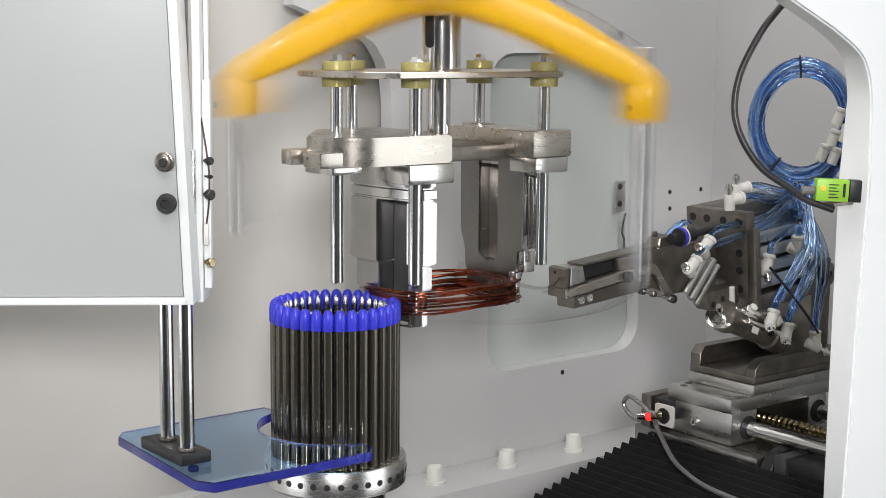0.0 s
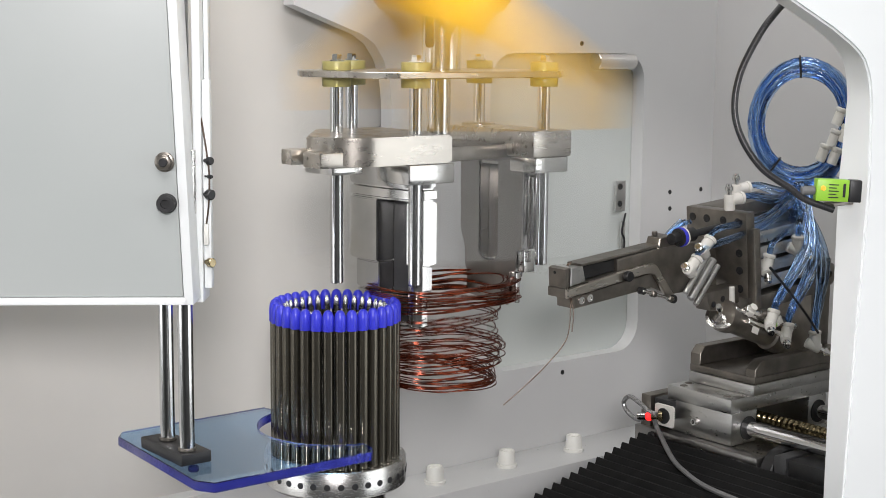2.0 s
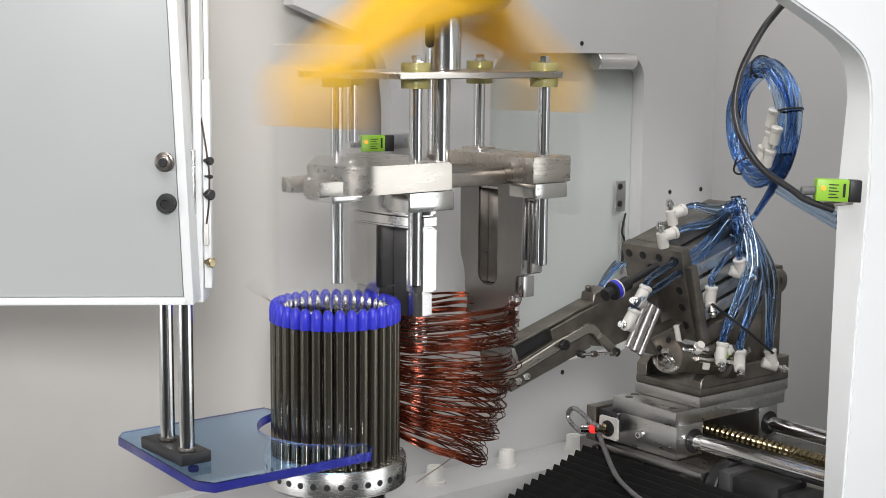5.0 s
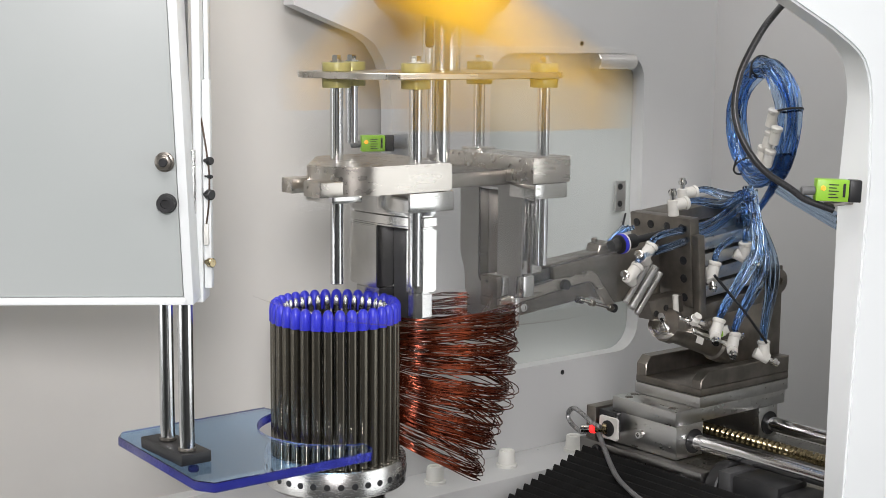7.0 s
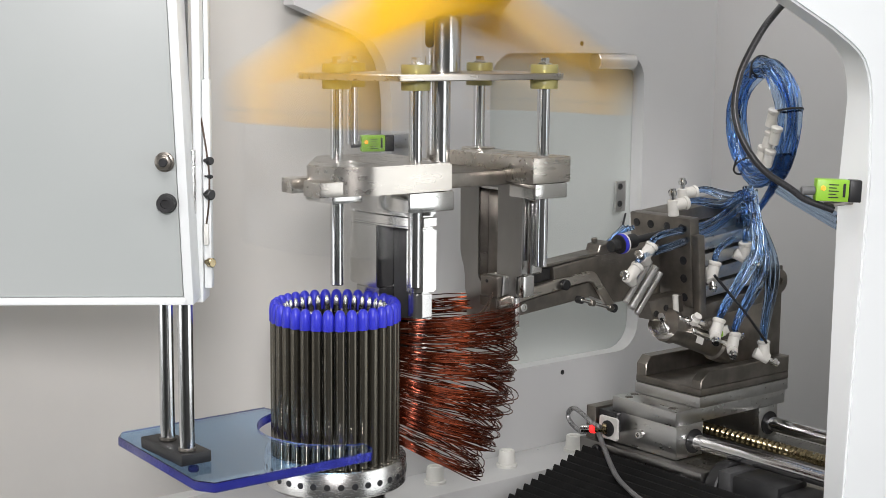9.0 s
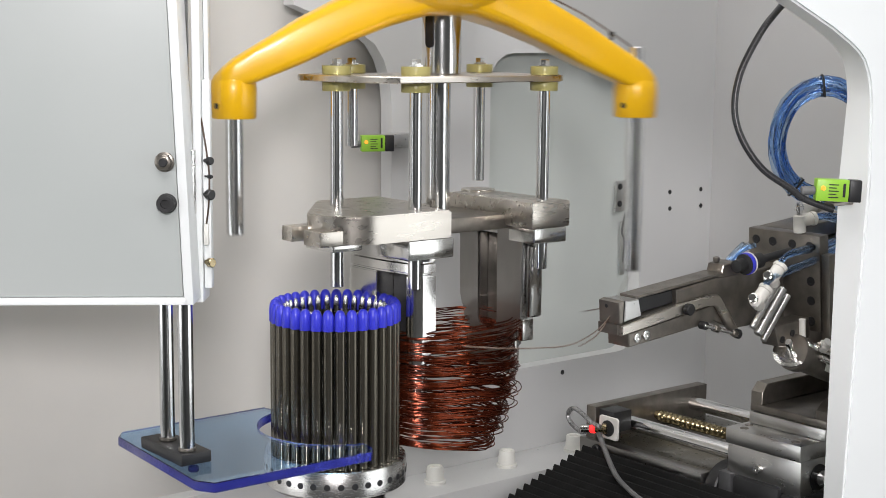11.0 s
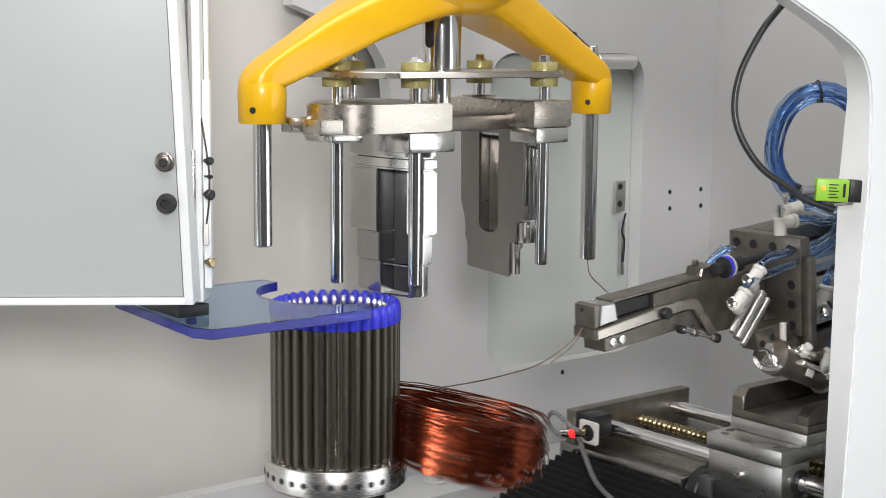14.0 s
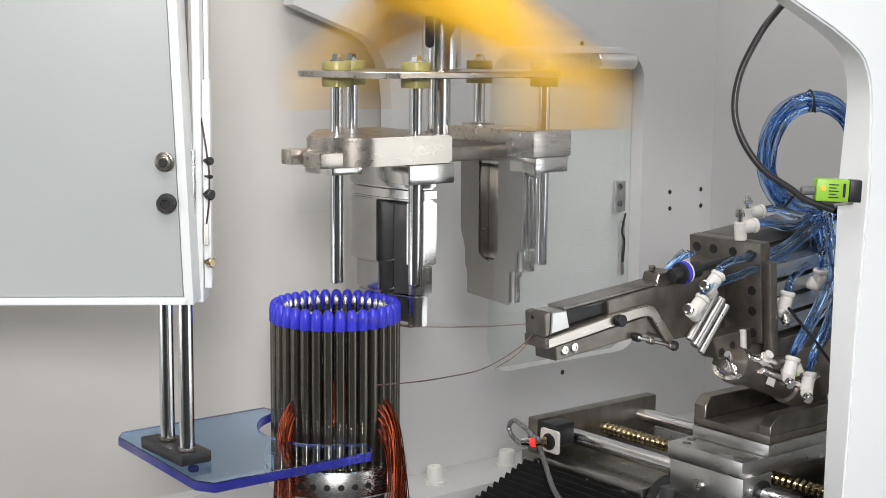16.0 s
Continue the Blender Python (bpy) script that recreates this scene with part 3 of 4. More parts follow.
def arm(sign, long_rod):
    bm = B()
    prof = [(0.0, 0.556, 0.034, 0.052), (0.02, 0.5485, 0.0268, 0.052), (0.05, 0.5365, 0.0236, 0.042), (0.086, 0.5188, 0.0203, 0.0305), (0.125, 0.4995, 0.0195, 0.0225), (0.148, 0.4876, 0.0170, 0.0195), (0.165, 0.4790, 0.0152, 0.0184), (0.180, 0.4722, 0.0128, 0.0180), (0.1885, 0.4672, 0.0108, 0.0165), (0.1945, 0.4630, 0.0085, 0.0120), (0.1975, 0.4600, 0.0060, 0.0060)]
    rings = []
    n = 32
    for r, z, h, w in prof:
        ringv = []
        for k in range(n):
            t = 2 * math.pi * k / n
            ct, st = math.cos(t), math.sin(t)
            q = 0.34
            ringv.append(bm.verts.new((SX + sign * r, w * math.copysign(abs(ct) ** q, ct), z + h * math.copysign(abs(st) ** q, st))))
        rings.append(ringv)
    for a, b in zip(rings, rings[1:]):
        for k in range(n):
            bm.faces.new((a[k], a[(k + 1) % n], b[(k + 1) % n], b[k]))
    bm.faces.new(rings[0]), bm.faces.new(rings[-1])
    ob = part("arm", bm, YELLOW, flyer, smooth=42)
    x = SX + sign * RF
    bm = B(); lathe(bm, [(0.0180, 0.4345), (0.0190, 0.436), (0.0196, 0.459), (0.0188, 0.466), (0.016, 0.471), (0.010, 0.475), (0, 0.476)], 32, (x, 0, 0))
    boss = part("boss", bm, YELLOW, ob)
    # black disc in place of the shaded inside of a hole
    part("screw_hole", lathe(B(), [(0.0026, 0), (0.0026, 0.0006), (0.0018, 0.0007), (0, 0.0007)], 14, (x - 0.0191 * 0.80, -0.0191 * 0.60, 0.4455), (-0.80, -0.60, 0)), BLACK, boss)
    zb = 0.294 if long_rod else 0.335
    bm = B(); lathe(bm, [(0.0062, zb), (0.0075, zb + 0.001), (0.0075, 0.4343)], 28, (x, 0, 0))
    part("guide_rod", bm, CHROME, ob, "polished steel wire guide rod")
    if long_rod:
        bm = B(); rod(bm, (x, 0, 0.4765), (x, 0, 0.4975), 0.0056, 20)
        part("rod_end", bm, CHROME, ob)
        part("eyelet", lathe(B(), [(0.0016, 0), (0.0016, 0.004), (0.0026, 0.0045), (0.0026, 0.0075), (0, 0.008)], 10, (0.268, 0, 0.503)), BLACK, ob)
        part("wire", tube(B(), smooth_path([(0.205, 0, 0.5420), (0.24, 0, 0.526), (0.268, 0, 0.5095), (0.2885, 0, 0.4965)], 6), 0.0007, 6), WIRE, ob, "thin enamelled wire")
        rest = Matrix.Translation((SX, 0, 0)) @ Matrix.Rotation(radians(4), 4, "Z") @ Matrix.Translation((-SX, 0, 0))
        path = [(x, 0, 0.296)] + [rest @ Vector(p) for p in ((0.278, -0.028, 0.283), (0.255, -0.062, 0.279), (0.225, -0.103, 0.279), (0.188, -0.153, 0.287))]
        part("wire", tube(B(), smooth_path(path, 8), 0.0005, 6), WIRE, ob, "thin enamelled wire")


arm(1, True)
arm(-1, False)

# ---- copper coil: turns of wire that slide down from the formers ----
random.seed(7)
coil = thing("copper_coil", (0, 0, 0.05), "loose reddish-brown enamelled copper wire coil hung on the basket", "wire coil")


def loop_points(x1, w, jit):
    """One turn, pinched at its end in the basket, about x = 0.046."""
    pts = []
    ph, ph2 = random.random() * 6.28, random.random() * 6.28
    n = 40
    for i in range(n):
        t = 2 * math.pi * i / n
        ct, st = math.cos(t), math.sin(t)
        x = (0.046 + x1) / 2 + (x1 - 0.046) / 2 * math.copysign(abs(ct) ** 0.62, ct)
        y = w * math.copysign(abs(st) ** 0.74, st)
        k = (x - 0.046) / (x1 - 0.046)
        pts.append((x + random.uniform(-1, 1) * 0.0003, y + jit * 0.5 * math.sin(2 * t + ph), jit * (0.35 + k) * (math.sin(t + ph) + 0.7 * math.sin(2 * t + ph2) + 0.35 * math.sin(5 * t + ph)) + random.uniform(-1, 1) * 0.0002))
    return pts


NT = 170
TURNS = []
for j in range(NT):
    f = j / (NT - 1)
    bm = B()
    level = int(9 * ((j * 0.618) % 1))
    random.seed(500 + level)
    loose = 1.15
    swell = math.sin(f * 47) + 0.6 * math.sin(f * 103 + 1)   # the turns lie in clumps
    x1 = 0.152 + 0.030 * min(1, f * 2.2) + 0.0035 * swell + random.uniform(-0.003, 0.002)
    tube(bm, loop_points(x1, 0.047 + 0.0020 * swell + random.uniform(-0.004, 0.002), random.uniform(0.0006, 0.0024) * loose), 0.00052, 5, True)
    TURNS.append((part("turn", bm, COPPER, coil, pivot=(0.046, 0, 0), smooth=70), f, level))

# ---- cross slide ----
table = thing("cross_slide", (0.54, 0, -0.2), "steel cross slide with two guide rods and an oily ball screw", "linear slide")
bm = B(); box(bm, 0.455, 0.63, 0.06, 0.074, 0.066, 0.122, 0.001)
part("end_plate", bm, DULL, table)
bm = B(); box(bm, 0.450, 0.466, -0.0905, 0.078, 0.0655, 0.0875, 0.001)
rail = part("side_rail", bm, FLAT, table, "grey steel side rail with oil stains")
for y, z in ((0.0513, 0.0805), (-0.0663, 0.0775)):
    part("bolt", bolt(B(), (0.4499, y, z), (-1, 0, 0), 0.0044, 0.004), BLACK, rail)
part("pin_hole", bolt(B(), (0.4499, -0.018, 0.0795), (-1, 0, 0), 0.0014, 0.0006), BRIGHT, rail)
bm = B(); box(bm, 0.467, 0.63, -0.272, 0.058, 0.04, 0.0868, 0.001)
part("bed", bm, OILY, table, "oil-stained grey steel bed")
bm = B(); box(bm, 0.48, 0.60, -0.272, 0.05, -0.2, 0.039, 0.001)
part("pedestal", bm, BLACK, table)
for x in (0.488, 0.606):
    bm = B(); rod(bm, (x, -0.272, 0.104), (x, 0.0595, 0.104), 0.0078, 24)
    part("guide_rod", bm, CHROME, table)
bm = B()
rod(bm, (0.547, -0.272, 0.1), (0.547, 0.059, 0.1), 0.0045, 12)
for k in range(47):
    lathe(bm, [(0.0046, -0.0032), (0.0064, -0.0012), (0.0064, 0.0012), (0.0046, 0.0032)], 12, (0.547, 0.052 - k * 0.0068, 0.100), (0.08, 1, 0.06))
part("ball_screw", bm, BRASS, table, "oily brass-coloured ball screw")
bm = B()
lathe(bm, [(0.0270, 0), (0.0285, 0.002), (0.0285, 0.013), (0.0270, 0.0145)], 36, (0.4795, -0.0925, 0.069), (0, -1, 0))
motor = part("motor", bm, BLACK, table, "black servo motor")
for a in (150, 205):
    part("flange_screw", bolt(B(), (0.4795 + 0.0225 * math.cos(radians(a)), -0.107, 0.069 + 0.0225 * math.sin(radians(a))), (0, -1, 0), 0.002, 0.0012), BRIGHT, motor)
bm = B(); box(bm, 0.4555, 0.5035, -0.1225, -0.1075, 0.041, 0.0945, 0.0015)
part("motor_flange", bm, GRAPHITE, motor, "dark grey motor flange")
bm = B(); box(bm, 0.4570, 0.5025, -0.178, -0.1228, 0.0425, 0.0935, 0.004)
part("motor_body", bm, BLACK, motor)
bm = B(); box(bm, 0.4585, 0.5010, -0.21, -0.1783, 0.044, 0.0885, 0.003)
part("encoder_cover", bm, BLACK, motor)
# proximity switch with its loop of cable
bm = B()
prism(bm, rounded(0.0195, 0.0460, 0.0950, 0.1185, 0.003), 0.4462, 0.4494, 0.0005, Matrix(((0, 0, 1, 0), (1, 0, 0, 0), (0, 1, 0, 0), (0, 0, 0, 1))))
switch = part("switch_bracket", bm, FITTING, table, "ivory sensor bracket")
part("socket", lathe(B(), [(0.0085, 0), (0.0085, 0.0012), (0.0074, 0.0014)], 24, (0.4461, 0.0325, 0.1065), (-1, 0, 0)), BLACK, switch)
bm = B(); lathe(bm, [(0.0055, 0), (0.0055, 0.004), (0.0040, 0.005), (0.0040, 0.012), (0.0030, 0.013)], 18, (0.4446, 0.0325, 0.1065), (-0.55, 0.8, -0.12))
part("sensor_body", bm, BRASS, switch, "brass-coloured threaded sensor body")
bm = B(); rod(bm, (0.4376, 0.0425, 0.1052), (0.4352, 0.0470, 0.1048), 0.0046, 16)
part("red_lamp", bm, RED, switch, "glowing red indicator")
bm = B(); rod(bm, (0.4352, 0.0472, 0.1048), (0.4300, 0.0560, 0.1038), 0.0042, 14)
part("plug", bm, BRIGHT, switch)
bm = B(); tube(bm, smooth_path([(0.4305, 0.0555, 0.1039)] + [(0.437, 0.0474, 0.1037), (0.437, 0.0622, 0.098), (0.437, 0.0776, 0.1036), (0.437, 0.0831, 0.1126), (0.437, 0.0748, 0.1206), (0.437, 0.0612, 0.1171), (0.437, 0.046, 0.1102), (0.437, 0.0345, 0.1089)]), 0.0026, 8)
part("cable_loop", bm, BRAID, switch, "shiny braided loop of cable")
bm = B(); tube(bm, smooth_path([(0.4385, 0.0389, 0.1028), (0.4385, 0.0318, 0.0901), (0.404, -0.0196, 0.0791), (0.3877, -0.0535, 0.0749), (0.3766, -0.0892, 0.072), (0.371, -0.1362, 0.0706)]), 0.0026, 8)
part("cable", bm, GREYCABLE, switch, "grey sheathed cable")
bm = B(); box(bm, 0.452, 0.478, 0.030, 0.052, 0.1005, 0.1225, 0.001)
part("limit_switch", bm, BLACK, table)

carriage = thing("carriage", (0.56, -0.008, 0.12), "stacked aluminium carriage plates with a dark swivel bracket", "slide carriage")
bm = B(); box(bm, 0.459, 0.630, -0.048, 0.040, 0.1225, 0.138, 0.001)
lower = part("lower_plate", bm, ALU, carriage)
for x, y in ((0.468, 0.025), (0.468, -0.035), (0.481, 0.03)):
    part("screw", bolt(B(), (x, y, 0.138), (0, 0, 1), 0.0042, 0.0006), DULL, lower)
for x in (0.488, 0.606):
    bm = B(); box(bm, x - 0.026 if x < 0.5 else x - 0.016, x + 0.014, -0.047, 0.039, 0.088, 0.1223, 0.001)
    blk = part("bearing_block", bm, ALU, carriage)
    bm = B(); lathe(bm, [(0.0079, 0), (0.0125, 0), (0.0125, 0.0012), (0.0079, 0.0012)], 24, (x, -0.0471, 0.104), (0, -1, 0))
    part("seal", bm, BLACK, blk)
bm = B(); bolt(bm, (0.4618, 0.0, 0.105), (-1, 0, 0), 0.004, 0.006)
part("screw", bm, BRIGHT, carriage)
bm = B(); box(bm, 0.488, 0.628, -0.053, 0.036, 0.1383, 0.150, 0.001)
part("upper_plate", bm, ALU, carriage)
bm = B(); box(bm, 0.489, 0.628, -0.053, 0.036, 0.1503, 0.158, 0.001)
bracket = part("bracket", bm, DULL, carriage, "dark blackened steel swivel bracket")
side = [(0.4892, 0.158), (0.4892, 0.170), (0.497, 0.178), (0.575, 0.178), (0.588, 0.182), (0.596, 0.194), (0.596, 0.262), (0.603, 0.271), (0.622, 0.271), (0.629, 0.263), (0.629, 0.158)]
low = [(0.4892, 0.158), (0.4892, 0.166), (0.500, 0.175), (0.628, 0.175), (0.628, 0.158)]
bm = B(); sideways(side, bm, 0.022, 0.036, 0.0008)
part("cheek", bm, DULL, bracket)
bm = B(); sideways(low, bm, -0.053, -0.040, 0.0008)
part("cheek", bm, DULL, bracket)
bm = B(); box(bm, 0.5965, 0.6285, -0.0395, 0.0218, 0.1582, 0.270, 0.001)
part("upright", bm, DULL, bracket)
bm = B(); lathe(bm, [(0.0125, 0), (0.0125, 0.008), (0.011, 0.009), (0.004, 0.009), (0.004, 0.007), (0, 0.007)], 28, (0.6135, -0.0398, 0.255), (0, -1, 0))
part("pivot_disc", bm, DULL, bracket)

BELL = []
bellows = thing("bellows", (0.44, 0, -0.2), "black folded bellows cover beside the slide", "bellows")
for k in range(20):
    x = 0.440 - k * 0.0125
    z = 0.083 - 0.26 * (0.440 - x)
    bm = B(); sideways([(x + 0.0065, z - 0.012), (x, z), (x - 0.0012, z - 0.0005), (x - 0.0070, z - 0.017), (x - 0.0060, z - 0.018), (x, z - 0.004), (x + 0.0055, z - 0.0135)], bm, -0.272, 0.062, 0)
    BELL.append((part("fold", bm, BELLOWS, bellows, pivot=(x, 0, z)), x, z))

# ---- gripper: drawn level about its mount, then tilted ----
PIV = Vector((0.6135, -0.008, 0.255))
gripper = thing("wire_gripper", tuple(PIV), "blackened steel pneumatic wire gripper with clear blue air tubes", "gripper")
TILT = Matrix.Translation((0.2585, -0.014, 0.270)) @ Matrix.Rotation(radians(-5.2), 4, "Y")


def gpart(name, bm, mat, parent=None, label=""):
    bmesh.ops.transform(bm, matrix=TILT, verts=bm.verts)
    return part(name, bm, mat, parent or gripper, label)


bm = B(); sideways([(-0.0172, -0.0045), (-0.0168, 0.0040), (0.0545, 0.0082), (0.0960, 0.0086), (0.1010, 0.0075), (0.1050, 0.0045), (0.1285, -0.0307), (0.1270, -0.0345), (0.1225, -0.0355), (0.1190, -0.0335), (0.1035, -0.0085), (0.1000, -0.0035), (0.0950, -0.0012), (0.0854, -0.0003)], bm, -0.0158, -0.0112, 0.0009)
lever = gpart("lever", bm, STEEL, None, "bright-edged steel lever")
bm = B(); sideways([(-0.0172, -0.0045), (-0.0168, 0.0040), (0.060, 0.0080), (0.060, -0.0020)], bm, -0.0110, 0.0125, 0.0008)
gpart("lower_jaw", bm, DULL)
bm = B(); sideways([(-0.0070, -0.0165), (-0.0070, -0.0048), (0.0620, -0.0024), (0.0970, -0.0015), (0.0970, -0.0165)], bm, -0.0132, 0.0115, 0.0008)
jaw_rail = gpart("jaw_rail", bm, DULL)
for x, z in ((0.0022, -0.0102), (0.0128, -0.0100)):
    gpart("bolt", bolt(B(), (x, -0.0133, z), (0, -1, 0), 0.0040, 0.0012), BRIGHT, jaw_rail)
bm = B(); sideways([(-0.0160, 0.0046), (-0.0155, 0.0225), (-0.0105, 0.0235), (-0.0090, 0.0225), (-0.0115, 0.0052)], bm, -0.0118, 0.0115, 0.0006)
tip = gpart("jaw_tip", bm, DULL)
# a black disc gives the shade inside the hole
gpart("wire_hole", bolt(B(), (-0.0161, 0.002, 0.0185), (-1, 0, 0), 0.0016, 0.0004), BLACK, tip)
bm = B(); sideways([(-0.0108, 0.0056), (-0.0082, 0.0228), (0.0070, 0.0215), (0.0095, 0.0068)], bm, -0.0128, 0.0112, 0.0008)
gpart("clamp_jaw", bm, ALU)
bm = B(); sideways([(0.0100, 0.0070), (0.0080, 0.0205), (0.0545, 0.0190), (0.0545, 0.0082)], bm, -0.0060, 0.0112, 0.0006)
gpart("slide_bar", bm, BLACK)
bm = B(); sideways([(0.0085, 0.0207), (0.0085, 0.0232), (0.1150, 0.0235), (0.1150, 0.0207)], bm, -0.0090, 0.0112, 0.0006)
gpart("cover_strip", bm, DULL)
bm = B(); sideways([(0.0546, -0.0014), (0.0546, 0.0195), (0.1000, 0.0205), (0.1650, 0.0175), (0.1965, 0.0165), (0.1965, -0.0340), (0.1250, -0.0290), (0.1000, -0.0165), (0.0972, -0.0150)], bm, -0.0108, 0.0118, 0.0009)
gpart("arm_body", bm, DULL)
for x, y, z, r in ((0.0605, -0.0215, 0.0030, 0.0050), (0.0800, -0.0205, -0.0154, 0.0036), (0.0955, -0.0205, -0.0219, 0.0026), (0.1225, -0.0205, -0.0318, 0.0042)):
    bm = B(); rod(bm, (x, y, z), (x, -0.0159 if r > 0.004 else -0.0133, z), r, 16)
    gpart("pivot_screw", bm, BLACK)
bm = B(); rod(bm, (0.0780, -0.0195, -0.0146), (0.1215, -0.0195, -0.0318), 0.0017, 10)
link = gpart("link_rod", bm, BRIGHT)
for x, z in ((0.0905, -0.0195), (0.1140, -0.0289)):
    gpart("lock_nut", rod(B(), (x, -0.0195, z), (x + 0.0056, -0.0195, z - 0.0022), 0.0032, 6), DULL, link)
bm = B(); sideways([(0.1130, 0.0185), (0.1180, 0.0295), (0.1340, 0.0300), (0.1420, 0.0225), (0.1420, 0.0180)], bm, -0.008, 0.010, 0.001)
gpart("spring_block", bm, DULL)
bm = B(); lathe(bm, [(0.003, 0), (0.0058, 0.0008), (0.0058, 0.0100), (0.0092, 0.0108), (0.0092, 0.0170), (0.0088, 0.0178), (0.0088, 0.0192), (0.0070, 0.0200), (0.0070, 0.0320), (0.0036, 0.0325), (0.0036, 0.075)], 22, (0.1195, -0.02, 0.0292), (1, 0, 0.01))
sleeve = gpart("plunger", bm, BLACK)
bm = B(); lathe(bm, [(0.0088, 0), (0.0097, 0.0004), (0.0097, 0.0040), (0.0088, 0.0044)], 22, (0.1318, -0.02, 0.0293), (1, 0, 0.01))
gpart("collar", bm, BLUECAP, sleeve, "blue and white collar")
bm = B(); lathe(bm, [(0.0088, 0), (0.0098, 0.0003), (0.0098, 0.0014), (0.0088, 0.0017)], 22, (0.1364, -0.02, 0.0293), (1, 0, 0.01))
gpart("collar_band", bm, FITTING, sleeve)
bm = B(); rod(bm, (0.1225, 0.004, 0.0300), (0.1225, 0.004, 0.0345), 0.0030, 12)
gpart("thumb_screw", bm, DULL)
bm = B(); sideways([(0.1560, -0.0300), (0.1620, -0.0500), (0.1800, -0.0540), (0.2060, -0.0500), (0.2060, -0.0320)], bm, -0.032, -0.012, 0.001)
knuckle = gpart("knuckle", bm, DULL)
for x, z in ((0.1660, -0.0440), (0.1800, -0.0410)):
    gpart("screw", bolt(B(), (x, -0.0321, z), (0, -1, 0), 0.0032, 0.0008), BLACK, knuckle)
bm = B(); rod(bm, (0.192, -0.034, -0.0480), (0.192, -0.034, -0.0300), 0.0030, 12)
gpart("pin", bm, FITTING, knuckle)
# mount plate with its bolts
ARM_TILT = TILT
TILT = TILT @ Matrix.Translation((0.008, 0, -0.002))
bm = B(); box(bm, 0.197, 0.210, -0.044, 0.036, -0.042, 0.046, 0.001)
mount = gpart("mount_plate", bm, DULL)
for y, z in [(y, 0.036) for y in (0.027, 0.008, -0.014, -0.033)] + [(0.0, 0.024)] + [(-0.034, z) for z in (0.004, -0.014, -0.033)]:
    bm = B(); bolt(bm, (0.1971, y, z), (-1, 0, 0), 0.0042, 0.0008)
    gpart("bolt", bm, BLACK, mount)
bm = B(); box(bm, 0.198, 0.207, -0.0535, -0.0445, -0.052, 0.030, 0.001)
gpart("side_plate", bm, DULL)
bm = B(); box(bm, 0.2103, 0.31, -0.045, 0.034, -0.058, -0.0425, 0.001)
gpart("shelf", bm, DULL)
bm = B(); box(bm, 0.2103, 0.33, -0.005, 0.034, 0.032, 0.046, 0.001)
gpart("top_bar", bm, DULL)
bm = B(); box(bm, 0.30, 0.312, -0.030, 0.034, -0.042, 0.031, 0.001)
gpart("rear_plate", bm, DULL)
for z0 in (-0.038, -0.022, -0.006, 0.010):
    bm = B(); box(bm, 0.2103, 0.2995, -0.040, -0.02, z0, z0 + 0.0130, 0.002)
    gpart("cylinder_rib", bm, ALU)
bm = B(); box(bm, 0.2103, 0.2995, -0.0195, 0.03, -0.042, 0.03, 0.002)
gpart("cylinder", bm, ALU)


TILT = ARM_TILT


def elbow(p, up, out):
    """A white push-in elbow fitting: a body along up and a collar along out."""
    p, up, out = Vector(p), Vector(up).normalized(), Vector(out).normalized()
    bm = B()
    rod(bm, p - up * 0.002, p + up * 0.014, 0.0055, 14)
    rod(bm, p + up * 0.009, p + up * 0.009 + out * 0.013, 0.0058, 14)
    lathe(bm, [(0.0062, 0), (0.0066, 0.001), (0.0066, 0.003), (0.0055, 0.004)], 14, p + up * 0.009 + out * 0.013, out)
    ob = gpart("fitting", bm, FITTING, None, "white push-in air fitting")
    bm = B()
    lathe(bm, [(0.0026, 0), (0.0026, 0.004), (0.0042, 0.0045), (0.0042, 0.008), (0.003, 0.0085), (0.003, 0.011), (0, 0.011)], 12, p + up * 0.0142, up)
    gpart("valve_screw", bm, BRIGHT, ob, "knurled steel screw")
    return p + up * 0.009 + out * 0.016


NECK = Vector((0.321, -0.016, 0.045))   # where all tubes meet
SPRAY = []
for p, u, o in (((0.208, -0.02, 0.0465), (0, 0, 1), (1, -0.25, 0)), ((0.262, 0.016, 0.0465), (0, 0, 1), (1, -0.2, 0)),
                ((0.232, -0.044, -0.012), (-0.5, -0.6, -0.6), (0.3, -0.1, 1)), ((0.272, -0.044, -0.002), (0.6, -0.6, -0.5), (0, -0.1, 1)),
                ((0.1300, -0.036, -0.004), (-0.75, -0.35, 0.45), (0.75, -0.1, 0.65)), ((0.1500, -0.036, 0.012), (-0.75, -0.35, 0.45), (0.75, -0.1, 0.65)),
                ((0.2200, -0.058, -0.068), (-0.5, -0.5, -0.2), (0.5, 0, 1)), ((0.2470, -0.056, -0.088), (-0.5, -0.5, -0.2), (0.3, 0, 1)), ((0.2800, -0.060, -0.104), (0.5, -0.5, -0.4), (0.1, 0.1, 1))):
    SPRAY.append((elbow(p, u, o), Vector(o).normalized()))
for i, (p, o) in enumerate(SPRAY):
    a = i * 2.4
    end = NECK + Vector((0.0, 0.008 * math.cos(a), 0.008 * math.sin(a)))
    mid = p.lerp(end, 0.55) + Vector((0, -0.004, -0.006))
    if i >= 6:
        mid = p.lerp(end, 0.5) + Vector((0.012, -0.012, 0))
    for k in range(3 if i >= 6 else 2):
        off = Vector((0.004 * (k - 0.5), -0.003 * k, 0.004 * (k % 2)))
        bm = B(); tube(bm, smooth_path([p - o * 0.004, p + o * 0.012 + off * 0.3, mid + off, end.lerp(mid, 0.2) + off, end + off], 6), 0.0029, 8)
        gpart("air_tube", bm, TUBE)
